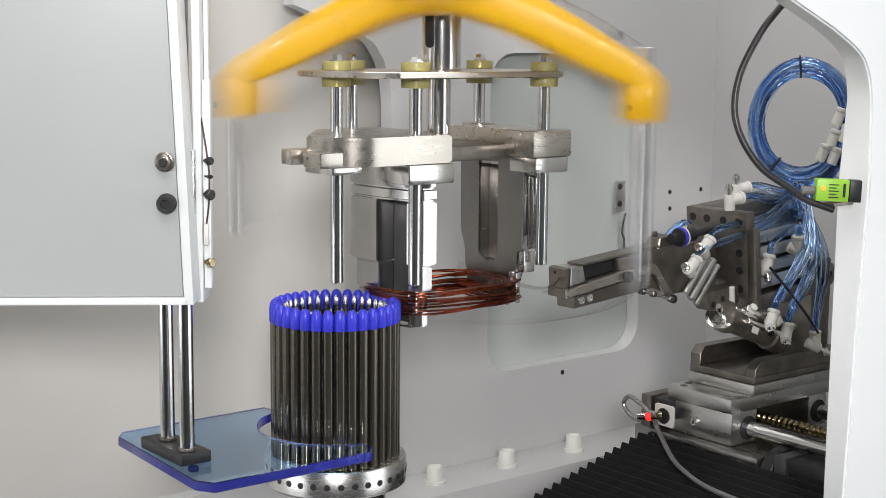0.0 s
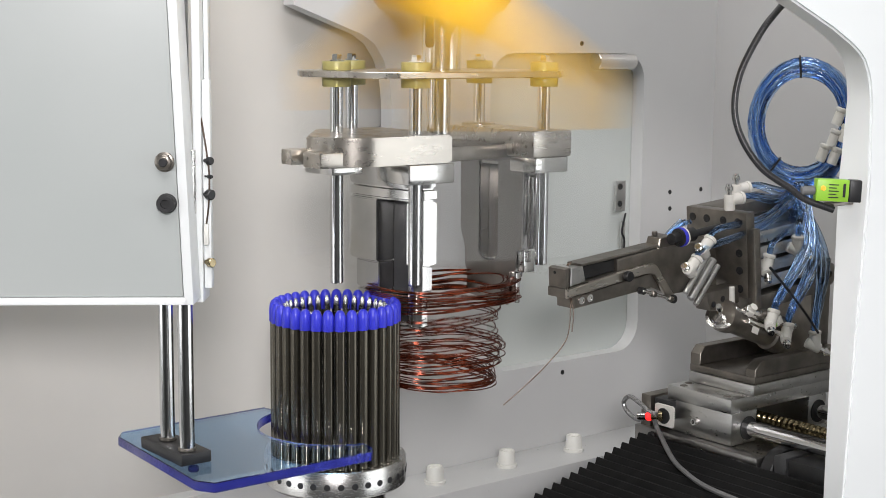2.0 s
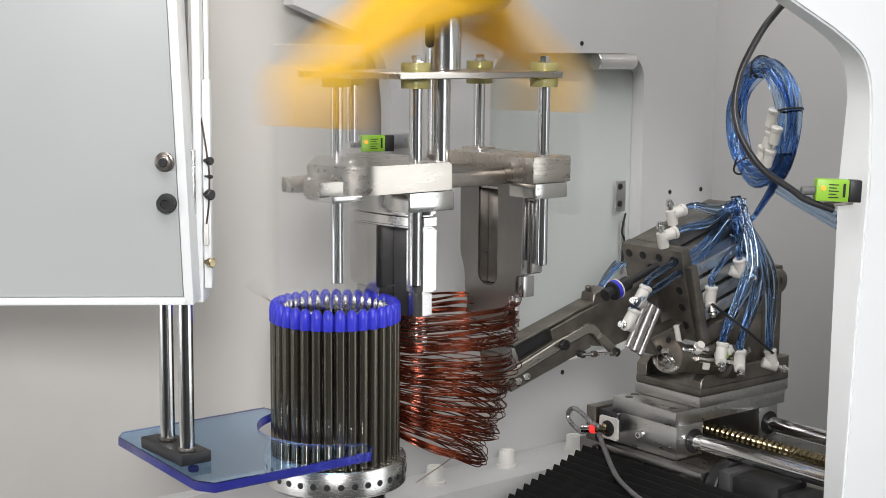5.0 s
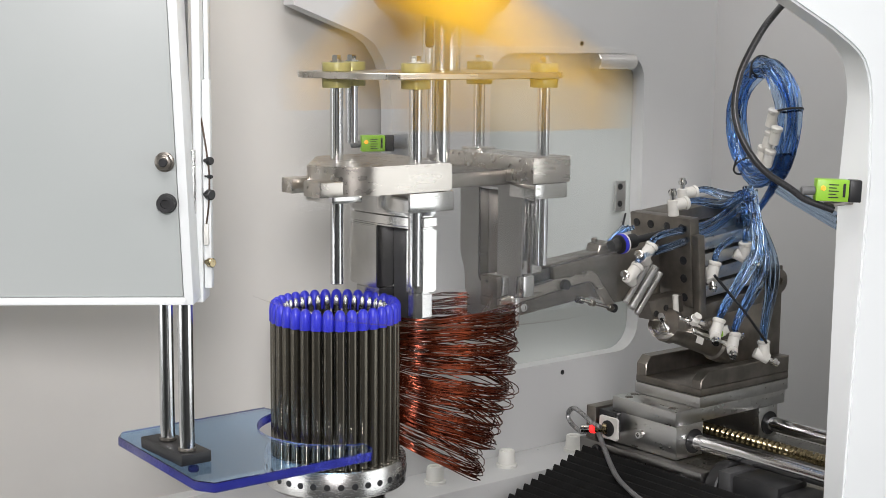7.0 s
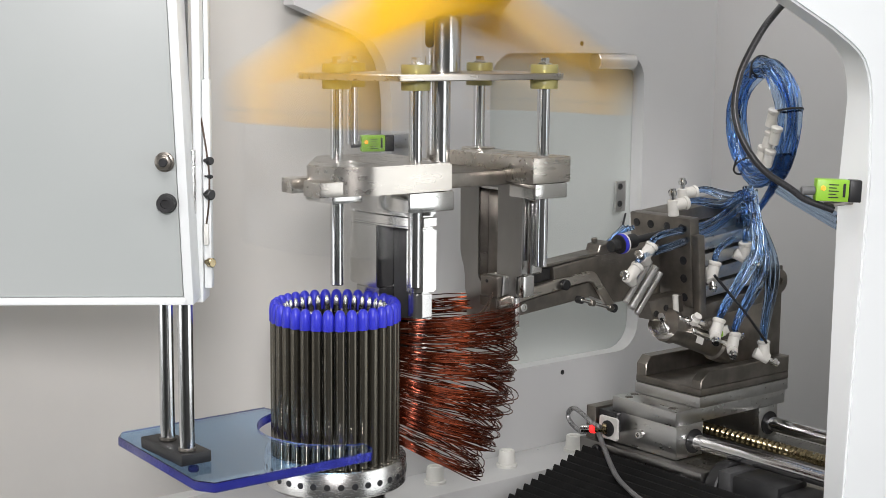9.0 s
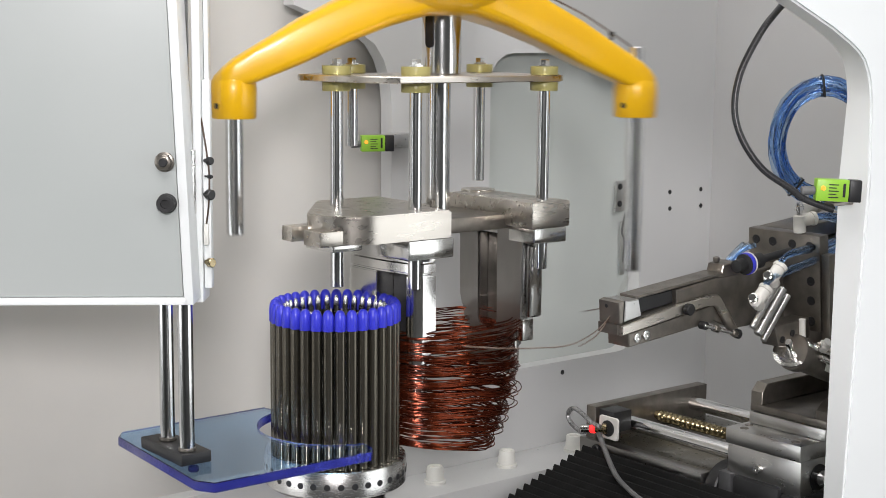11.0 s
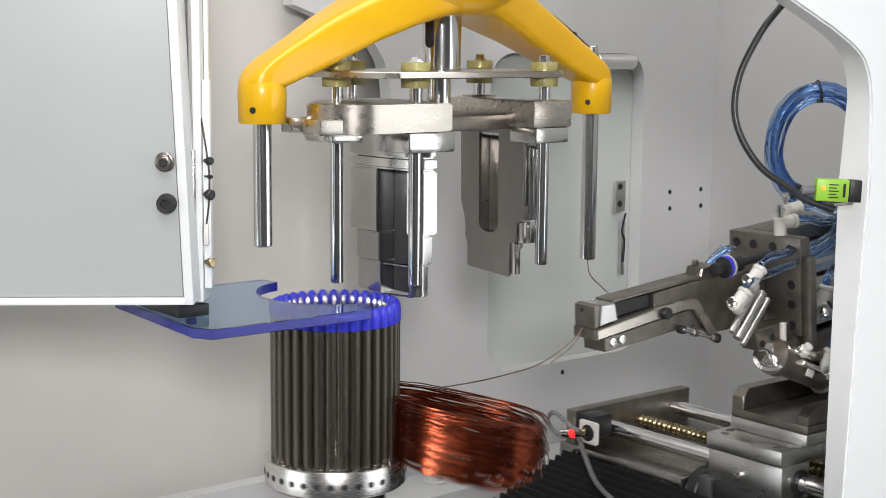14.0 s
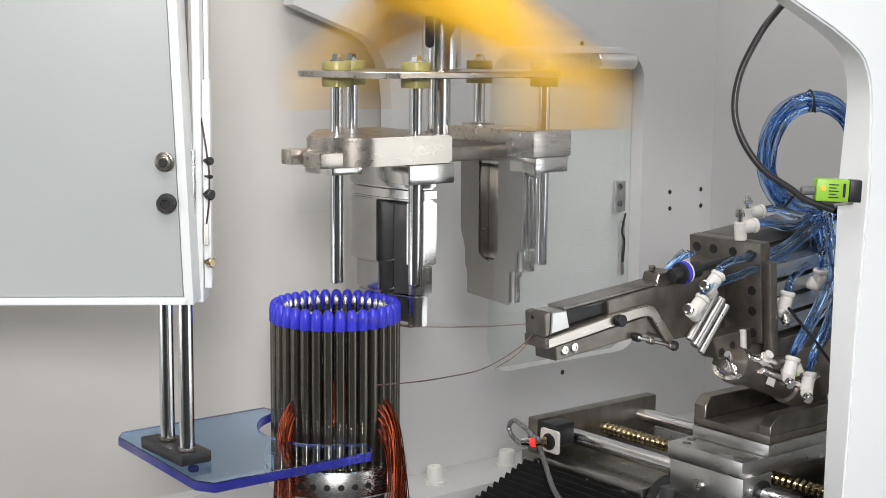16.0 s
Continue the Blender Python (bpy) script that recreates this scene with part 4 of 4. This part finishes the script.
for i in range(3):
    bm = B(); tube(bm, smooth_path([(0.182, 0.01 + 0.006 * i, 0.034), (0.165, 0.014 + 0.006 * i, 0.030 - 0.004 * i), (0.135, 0.014 + 0.005 * i, 0.012 - 0.006 * i), (0.12, 0.012, -0.01)], 6), 0.0026, 8)
    gpart("air_tube", bm, TUBE)
# slanted piston below the mount
A0, A1 = Vector((0.1740, -0.036, -0.056)), Vector((0.2700, -0.044, -0.104))
AX = (A1 - A0).normalized()
bm = B(); lathe(bm, [(0.012, 0), (0.0165, 0.001), (0.0165, 0.010), (0.014, 0.012), (0.014, 0.07), (0.0165, 0.072), (0.0165, 0.088), (0.012, 0.09)], 28, A0, AX)
piston = gpart("piston", bm, DULL, None, "dark slanted pneumatic cylinder")
bm = B(); lathe(bm, [(0.0165, 0), (0.0165, 0.0012), (0.013, 0.0014), (0.012, 0.0004), (0.009, 0.0004), (0.0085, 0.0014), (0.0035, 0.0014), (0.0035, 0.016), (0.0028, 0.017), (0, 0.017)], 28, A0 - AX * 0.0002, (-AX + Vector((0, -0.5, 0.6))).normalized())
gpart("piston_cap", bm, BRIGHT, piston)
bm = B()
for k, off in enumerate(((-0.012, -0.010, 0.016), (0.0, -0.014, 0.014), (0.0, -0.016, 0.002))):
    rod(bm, A0 + AX * 0.02 + Vector(off), A0 + AX * 0.075 + Vector(off), 0.0032, 10)
gpart("tie_rod", bm, BRIGHT, piston)
bm = B(); box(bm, -0.006, 0.006, -0.004, 0.004, -0.003, 0.003, 0.001, Matrix.Translation(A0 + AX * 0.055 + Vector((0, -0.018, 0.008))))
gpart("tag", bm, GREEN, piston, "yellow-green tag")
bm = B(); box(bm, -0.005, 0.005, -0.0005, 0.0005, -0.004, 0.004, 0, Matrix.Translation(A0 + AX * 0.032 + Vector((0, -0.0165, -0.004))) @ Matrix.Rotation(radians(28), 4, "Y"))
gpart("sticker", bm, FITTING, piston)
PERP = Vector((0.2, -0.75, 0.63)).normalized()
for k, (s0, r, mat) in enumerate(((0.024, 0.0055, FITTING), (0.036, 0.0048, DULL), (0.048, 0.0042, BRIGHT), (0.060, 0.0055, FITTING), (0.072, 0.0048, DULL), (0.084, 0.0042, BRIGHT))):
    q = A0 + AX * s0 + PERP * 0.012
    bm = B()
    lathe(bm, [(r * 0.7, 0), (r * 0.7, 0.004), (r, 0.0045), (r, 0.010), (r * 0.75, 0.011), (r * 0.75, 0.015), (0, 0.015)], 12, q, (PERP + AX * (0.5 if k % 2 else -0.2)).normalized())
    gpart("port", bm, mat, piston)
bm = B(); tube(bm, smooth_path([A0 + AX * 0.03 + Vector((0.01, -0.03, 0.06)), A0 + AX * 0.07 + Vector((0.012, -0.032, 0.034)), A0 + AX * 0.105 + Vector((0.012, -0.03, 0.012))], 6), 0.0014, 6)
gpart("cable_tie", bm, BLACK, piston)

# small slanted cylinder by the jaws
S0, S1 = Vector((0.1300, -0.034, -0.0310)), Vector((0.1655, -0.034, 0.0030))
for k, off in enumerate((-0.010, 0.0, 0.010)):
    sx = (S1 - S0).normalized()
    side_v = Vector((sx.z, 0, -sx.x)) * off
    bm = B(); rod(bm, S0 + side_v, S1 + side_v, 0.0042 if k == 1 else 0.003, 14)
    gpart("mini_cylinder", bm, ALU)

# ---- hanging hank of blue air tubes ----
HC = Vector((0.602, -0.012, 0.418))
hank = thing("tube_hank", tuple(HC), "hank of clear blue air tubes bound with black ties", "air tube hank")
TOCAM = (Vector((-0.6727, -0.9852, 0)) - Vector((HC.x, HC.y, 0))).normalized()
SIDE = Vector((-TOCAM.y, TOCAM.x, 0))
random.seed(3)
for k in range(13):
    r = 0.047 + 0.0035 * (k % 4) + random.uniform(-0.002, 0.002)
    d = (k // 4 - 1.2) * 0.006
    pts = []
    for i in range(28):
        t = 2 * math.pi * i / 28
        wob = 1 + 0.03 * math.sin(2 * t + k)
        pts.append(HC + SIDE * (r * 0.92 * wob * math.cos(t)) + Vector((0, 0, r * 1.14 * wob * math.sin(t))) + TOCAM * (d + 0.003 * math.sin(3 * t + k)))
    bm = B(); tube(bm, pts, 0.0029, 8, True)
    part("tube_loop", bm, TUBE, hank)
for ang in (95, 15, 235):
    t = radians(ang)
    c = HC + SIDE * (0.0485 * math.cos(t)) + Vector((0, 0, 0.0595 * math.sin(t)))
    rad = SIDE * math.cos(t) + Vector((0, 0, math.sin(t)))
    bm = B()
    tube(bm, [c + rad * 0.0115 * math.cos(u) + TOCAM * 0.014 * math.sin(u) for u in [2 * math.pi * i / 16 for i in range(16)]], 0.0012, 6, True)
    tube(bm, [c + TOCAM * 0.014, c + TOCAM * 0.016 - rad * 0.012], 0.0012, 6)
    part("cable_tie", bm, BLACK, hank)
for k, (u, v) in enumerate(((0.0375, 0.006), (0.033, -0.017), (0.0225, -0.033), (0.0345, -0.036), (0.044, -0.012))):
    c = HC + SIDE * u + Vector((0, 0, v)) + TOCAM * 0.016
    dr = (SIDE * 0.35 + Vector((0, 0, 1))).normalized()
    bm = B(); rod(bm, c - dr * 0.008, c + dr * 0.006, 0.0054, 14); lathe(bm, [(0.0054, 0), (0.0062, 0.001), (0.0062, 0.004), (0.005, 0.005)], 14, c + dr * 0.0062, dr)
    part("connector", bm, FITTING, hank, "white push-in connector")
for k in range(6):
    a = k * 1.05
    s = HC + SIDE * (0.044 + 0.005 * math.cos(a)) + Vector((0, 0, -0.03)) + TOCAM * (0.006 * math.sin(a))
    e = HC + SIDE * 0.005 + Vector((0, 0, -0.088)) + Vector((0.004 * math.cos(a), 0.006 * math.sin(a), 0.006 * math.cos(a)))
    bm = B(); tube(bm, smooth_path([s, s.lerp(e, 0.45) + SIDE * 0.006, e, e - SIDE * 0.012 + Vector((0, 0, -0.012))], 6), 0.0029, 8)
    part("tube_tail", bm, TUBE, hank)
for k in range(3):
    s = HC + SIDE * 0.02 + Vector((0, 0, -0.055 - 0.006 * k))
    bm = B(); tube(bm, smooth_path([s, s + SIDE * 0.04 + Vector((0, 0, -0.012)), s + SIDE * 0.11 + Vector((0, 0, -0.03))], 6), 0.0029, 8)
    part("tube_tail", bm, TUBE, hank)

# ---- photo-electric sensors ----


def sensor(origin, m, label):
    ob = thing("photo_sensor", origin, label, "sensor", "photo sensors")
    def sp(name, bm, mat, parent=None, lab=""):
        bmesh.ops.transform(bm, matrix=Matrix.Translation(origin) @ m @ Matrix.Scale(0.83, 4), verts=bm.verts)
        return part(name, bm, mat, parent or ob, lab)
    case = sp("case", box(B(), 0, 0.031, -0.006, 0.006, -0.0105, 0.0105, 0.001), GREEN)
    sp("lens_cover", box(B(), 0.0312, 0.043, -0.0062, 0.0062, -0.0105, 0.0105, 0.001), BLACK, None, "black lens cover")
    sp("indicator", rod(B(), (0.006, -0.0061, 0.002), (0.006, -0.0072, 0.002), 0.0022, 12), ORANGE, case, "orange indicator lamp")
    for i in range(5):
        sp("print_bar", box(B(), 0.0115, 0.021 - 0.002 * (i % 2), -0.0063, -0.0061, 0.005 - i * 0.003, 0.006 - i * 0.003, 0), BLACK, case)
    sp("label_bar", box(B(), 0.025, 0.0275, -0.0063, -0.0061, -0.006, 0.007, 0), BLACK, case)
    sp("plug", rod(B(), (-0.013, 0, -0.002), (-0.0002, 0, -0.001), 0.0042, 14), GREYCABLE)
    return ob


CABLE_PATH = [(0.2690, -0.3002, 0.3719), (0.2526, -0.2849, 0.3800), (0.2443, -0.2775, 0.3879), (0.2282, -0.2618, 0.4031), (0.2178, -0.2494, 0.425), (0.2146, -0.2424, 0.4491), (0.2205, -0.2418, 0.4778), (0.2352, -0.2479, 0.5088), (0.2471, -0.2541, 0.5265), (0.262, -0.262, 0.545)]
S1P = (0.2585, -0.2895, 0.3880)
s1 = sensor(S1P, Matrix.Rotation(radians(-38), 4, "Z") @ Matrix.Rotation(radians(2), 4, "Y"), "lime green photo sensor on a bracket by the white frame")
bm = B(); box(bm, 0.270, 0.2950, -0.300, -0.290, 0.3745, 0.3775, 0.0005)
part("bracket", bm, DULL, s1)
bm = B()
tube(bm, smooth_path(CABLE_PATH, 10), 0.0028, 10)
part("cable", bm, CABLE, s1, "glossy black sensor cable")
s2 = sensor((0.222, 0.276, 0.3915), Matrix.Rotation(radians(-25), 4, "Z"), "lime green photo sensor on the back plate")
bm = B(); box(bm, 0.235, 0.30, 0.283, 0.2995, 0.384, 0.399, 0.001)
part("bracket", bm, ALU, s2)

# ---- small things on the back plate ----
plate = thing("strike_plate", (0.642, 0.2995, 0.3), "grey steel strike plate screwed to the back plate", "strike plate")
bm = B(); box(bm, 0.634, 0.651, 0.2955, 0.2998, 0.288, 0.327, 0.0008)
part("body", bm, ALU, plate)
for z in (0.298, 0.320):
    bm = B(); bolt(bm, (0.640, 0.2954, z), (0, -1, 0), 0.004, 0.001)
    part("screw", bm, BLACK, plate)
strip = thing("cable_strip", (0.65, 0.2995, 0.2), "thin grey cable strip on the back plate", "cable strip")
bm = B(); box(bm, 0.646, 0.653, 0.2965, 0.2998, 0.205, 0.275, 0.0008)
part("strip", bm, ALU, strip)
bm = B(); tube(bm, smooth_path([(0.652, 0.296, 0.285), (0.645, 0.295, 0.262), (0.651, 0.296, 0.25), (0.648, 0.295, 0.222)], 8), 0.0014, 6)
part("wire", bm, CABLE, strip)
# holes laid on as black discs; the shade inside is only colour
for x, z in ((0.738, 0.307), (0.799, 0.3073), (0.739, 0.285), (0.80, 0.285), (0.55, 0.0897), (0.571, 0.5)):
    ob = single("screw_hole", bolt(B(), (x, 0.2999, z), (0, -1, 0), 0.003, 0.0006), BLACK, "small dark screw hole in the grey back plate", "screw hole", "screw holes", origin=(x, 0.2999, z))
bm = B(); rod(bm, (0.60, 0.305, 0.478), (0.665, 0.305, 0.478), 0.011, 20)
single("roller", bm, BRIGHT, "steel roller at the top of the opening", "roller", origin=(0.63, 0.305, 0.478))
# ---- lead wire held by the gripper, and the feed wire at the flyer ----
lead = thing("lead_wire", (0.2535, -0.014, 0.288), "thin dark copper lead wire held in the jaws", "wire")
bm = B(); tube(bm, smooth_path([(0.2640, -0.014, 0.289), (0.2535, -0.014, 0.288), (0.2400, -0.02, 0.276), (0.2230, -0.03, 0.268), (0.1960, -0.042, 0.262), (0.1680, -0.04, 0.261), (0.1430, -0.034, 0.261), (0.112, -0.026, 0.263)], 8), 0.00055, 6)
part("strand", bm, WIRE, lead)
bm = B(); tube(bm, smooth_path([(0.2620, -0.012, 0.289), (0.2520, -0.013, 0.2875), (0.2390, -0.0205, 0.274), (0.2240, -0.031, 0.265), (0.2060, -0.04, 0.26)], 8), 0.00055, 6)
part("strand", bm, WIRE, lead)

# ---- movement ----
EXT, REST = -47.0, -1.0


def table_shift(t):
    return glide(t, ((0, 0), (4.1, 0), (4.2, -0.0112), (4.6, -0.06), (5.0, -0.0837), (13.65, -0.0837), (13.8, -0.092), (14.0, -0.1127), (14.5, -0.1568), (14.8, -0.1666), (16, -0.1666)))


def glide(t, rows):
    for (a, u), (b, v) in zip(rows, rows[1:]):
        if t <= b:
            return u + (v - u) * max(0, t - a) / (b - a)
    return rows[-1][1]


def flyer_angle(t):
    """Turn of the flyer: 2400 degrees a second while it winds, with a slow spell at 4 s and a rest from 11.2 s."""
    if t <= 3.8:
        return EXT + 2400 * t
    slow = EXT + 2400 * 3.8
    if t <= 4.2:
        return slow + glide(t, ((3.8, 0), (3.9, 240), (4.0, 370), (4.1, 422), (4.2, 480)))
    base = slow + 480
    start = EXT + 2400 * (6.3 - 6.5)
    start += 180 * round((base + 3000 - start) / 180)
    if t <= 6.3:
        return hermite((t - 4.2) / 2.1, base, start, 600 * 2.1, 2400 * 2.1)
    if t <= 9.6:
        return start + 2400 * (t - 6.3)
    stop = start + 2400 * 3.3
    rest = REST + 360 * round((stop + 1900 - REST) / 360)
    if t <= 11.2:
        return hermite((t - 9.6) / 1.6, stop, rest, 2400 * 1.6, 0)
    return rest + glide(t, ((11.2, 0), (15.1, 0), (15.2, 17), (15.3, 43), (15.4, 65), (15.5, 89), (15.6, 112), (15.7, 166), (15.8, 290), (15.9, 470), (16.0, 626)))


def hermite(u, a, b, da, db):
    return a * (2 * u ** 3 - 3 * u * u + 1) + da * (u ** 3 - 2 * u * u + u) + b * (3 * u * u - 2 * u ** 3) + db * (u ** 3 - u * u)


HEAD_ROWS = ((0, 0), (4.2, 0), (4.8, -0.020), (5.2, -0.0230), (9.4, -0.0230), (10.4, -0.058), (11.0, -0.0623), (12.3, -0.0623), (12.4, -0.055), (12.47, -0.0335), (12.5, -0.032), (12.53, -0.0305), (12.6, -0.0215), (12.8, 0.006), (12.9, 0.016), (13.0, 0.0259), (14.9, 0.0259), (15.0, 0.0159), (15.1, 0), (16, 0))
STRIP_ROWS = ((0, 0), (11.4, -0.004), (11.5, -0.018), (11.8, -0.050), (12.0, -0.076), (12.2, -0.095), (12.3, -0.099), (12.4, -0.094), (12.47, -0.0745), (12.5, -0.073), (12.53, -0.0715), (12.6, -0.062), (12.7, -0.043), (12.8, -0.028), (12.9, -0.014), (13.0, 0), (16, 0))
RELEASED = ((0, 0.0), (0.2, 0.02), (1.0, 0.13), (1.5, 0.2), (3.5, 0.42), (3.9, 0.47), (4.2, 0.47), (6.3, 0.86), (9.2, 0.95), (10.4, 1.01), (16, 1.01))
TOP = ((0, 0.270), (0.6, 0.262), (1.5, 0.264), (3.5, 0.266), (3.8, 0.260), (4.0, 0.235), (4.2, 0.235), (5.0, 0.250), (6.3, 0.262), (9.4, 0.262), (11.0, 0.252), (11.5, 0.246), (11.8, 0.240), (12.0, 0.225), (12.2, 0.200), (13.7, 0.199), (14.0, 0.203), (14.3, 0.212), (14.5, 0.208), (14.6, 0.206), (14.8, 0.210), (15.0, 0.220), (16, 0.218))
BOTTOM = ((0, 0.262), (0.3, 0.245), (0.6, 0.236), (1.5, 0.214), (3.5, 0.200), (3.8, 0.190), (4.0, 0.172), (4.2, 0.172), (6.3, 0.161), (9.4, 0.161), (11.0, 0.157), (13.7, 0.157), (14.0, 0.155), (14.3, 0.157), (14.5, 0.158), (14.6, 0.158), (14.8, 0.172), (15.0, 0.186), (16, 0.184))
LEAN = ((0, 2), (1.5, 3), (3.5, 7), (3.8, 9), (4.0, 20), (4.2, 21), (6.3, 27), (9.4, 27), (11.0, 8), (13.7, 7), (14.0, 16), (14.3, 19), (14.5, 19), (14.6, 19), (14.8, 26), (15.0, 70), (16, 71))
LEAN_TOP = ((0, 0), (9.4, 0), (11.0, 2), (12.0, 0), (12.2, -1), (13.7, -1), (14.0, 14), (14.3, 14), (14.5, 12), (14.6, 10), (14.8, 12), (15.0, 63), (16, 64))
FAN = ((0, 0), (9.4, 0), (11.5, 4), (12.2, 4), (13.5, 4), (14.0, 2), (14.5, 5), (15.0, 0), (16, 0))
TURN_TIMES = (0, 0.3, 0.6, 1, 1.5, 2, 2.5, 3, 3.5, 3.8, 4.0, 4.2, 4.6, 5.0, 5.5, 6.3, 7, 7.7, 8.5, 9.2, 9.8, 10.4, 11.0, 11.5, 11.8, 12.0, 12.2, 13.0, 13.7, 14.0, 14.3, 14.5, 14.6, 14.8, 15.0, 16)
SPIN = ((0, 0), (13.7, 0), (13.85, -9), (14.0, -30), (14.2, -58), (14.5, -111), (14.6, -117), (14.8, -120), (16, -120))


def motions():
    """Everything that moves."""
    for ob, rows in ((head, HEAD_ROWS), (stripper, STRIP_ROWS)):
        base = ob.location.copy()
        walk(ob, [(t, pose(base.x, base.y, base.z + d)) for t, d in rows])
    base = pusher.location.copy()
    walk(pusher, [(t, pose(base.x, base.y, base.z + d)) for t, d in ((0, 0), (13.1, 0), (13.2, 0.012), (13.4, 0.068), (13.5, 0.094), (13.65, 0.1145), (13.8, 0.115), (14.4, 0.115), (14.5, 0.113), (14.6, 0.10), (14.75, 0.06), (14.9, 0.016), (15.0, 0), (16, 0))])
    for ob in (basket, coil):
        base = ob.location.copy()
        walk(ob, [(t, pose(base.x, base.y, base.z, 0, 0, a)) for t, a in SPIN])
    walk(flyer, [(k / 30, pose(SX, 0, 0.43, 0, 0, flyer_angle(k / 30))) for k in range(481)])
    # turns of the coil
    o = coil.location.copy()
    for ob, f, level in TURNS:
        random.seed(int(f * 1000))
        rnd, wob, yaw = random.random(), 1.2 * math.sin(f * 61 + 2) + random.uniform(-1.8, 1.8), 2.0 * math.sin(f * 83) + random.uniform(-1.5, 1.5)
        rows = []
        for t in TURN_TIMES:
            rel = glide(t, RELEASED)
            if f < rel:
                u = min(1, f / rel)
                lo, hi = glide(t, BOTTOM), glide(t, TOP)
                z = lo + (hi - lo) * u ** glide(t, ((0, 2.6), (3.5, 2.5), (4.2, 1.4), (6.3, 0.85), (9.4, 0.85), (11, 1.0), (16, 1.0))) + (rnd - 0.5) * 0.008
                tilt = glide(t, LEAN) * (1 - u) + glide(t, LEAN_TOP) * u + wob - glide(t, FAN) * max(0, (u - 0.8) / 0.2) ** 1.5
            else:
                z = 0.2715 + 0.0024 * level + glide(t, HEAD_ROWS)
                tilt = (level % 3 - 1) * 0.8
            roll = glide(t, ((0, 0), (1, 4), (3.5, 7), (6.3, 13), (9.4, 13), (11, 3), (16, 3))) * (0.6 + 0.4 * math.sin(f * 29)) * min(1, 1.6 * (1 - u)) if f < rel else 0
            wide = glide(t, ((0, 1), (14.8, 1), (15.0, 3), (16, 3)))
            rows.append((t, pose(0.046 + glide(t, ((0, 0), (14.8, 0), (15.0, -0.016), (16, -0.016))) - o.x, 0 - o.y, z - o.z, roll, min(88, tilt + wob * (wide - 1)), yaw * wide if f < rel else 0)))
        walk(ob, rows)
    # cross slide, carriage, gripper and what hangs on them
    times = (0, 4.1, 4.2, 4.6, 5.0, 9.4, 10.0, 10.8, 11.2, 13.65, 13.8, 14.0, 14.5, 14.8, 16)
    cross = ((0, 0), (9.4, 0), (10.0, -0.05), (10.8, -0.145), (11.2, -0.153), (16, -0.153))
    base = table.location.copy()
    walk(table, [(t, pose(base.x + table_shift(t), base.y, base.z)) for t in times])
    base = carriage.location.copy()
    walk(carriage, [(t, pose(base.x + table_shift(t), base.y + glide(t, cross), base.z)) for t in times])
    swing = ((0, 0), (3.8, 0), (3.9, -6), (4.0, -11), (4.2, -11.5), (5.0, -11), (5.8, 0), (16, 0))
    ts = sorted(set(times) | {0.3, 0.6, 3.8, 3.9, 4.0, 5.8, 6.3, 11.8, 12.3, 14.2, 15.0})
    for ob in (gripper, lead):
        base = ob.location.copy()
        rows = []
        for t in ts:
            m = Matrix.Translation((table_shift(t), glide(t, cross), 0)) @ Matrix.Translation(PIV) @ pose(0, 0, 0, 0, glide(t, swing), 0) @ Matrix.Translation(base - PIV)
            if ob is lead:
                m = m @ pose(0, 0, 0, 0, glide(t, ((0, 18), (0.3, -20), (0.6, -42), (3.8, -44), (4.2, -34), (6.3, -5), (10, 0), (11.2, 0), (11.8, 0), (12.3, -15), (13.65, -16), (14.2, -18), (14.5, -20), (15, -18), (16, -13))), glide(t, ((0, 0), (10.8, 0), (11.2, -38), (16, -40))))
            rows.append((t, m))
        walk(ob, rows)
    base = hank.location.copy()
    walk(hank, [(t, pose(base.x + dx, base.y + dy, base.z + dz, 0, 0, a)) for t, dx, dy, dz, a in ((0, 0, 0, 0, 0), (4.1, 0, 0, 0, 0), (5.0, -0.052, 0.012, 0.0, -52), (9.4, -0.052, 0.012, 0.0, -52), (10.4, -0.04, -0.05, -0.01, -20), (11.2, 0.0, -0.03, -0.02, 10), (13.65, 0.0, -0.03, -0.02, 10), (14.5, -0.02, -0.03, -0.035, 15), (16, -0.02, -0.03, -0.035, 15))])
    b0 = bellows.location.copy()
    for ob, x, z in BELL:
        rows = []
        for t in (0, 4.1, 4.2, 4.6, 5.0, 13.65, 13.8, 14.0, 14.5, 14.8, 16):
            k = 1 - (0.44 - x) / 0.45
            nx = x + table_shift(t) * k
            rows.append((t, pose(nx - b0.x, -b0.y, z - b0.z)))
        walk(ob, rows)


motions()
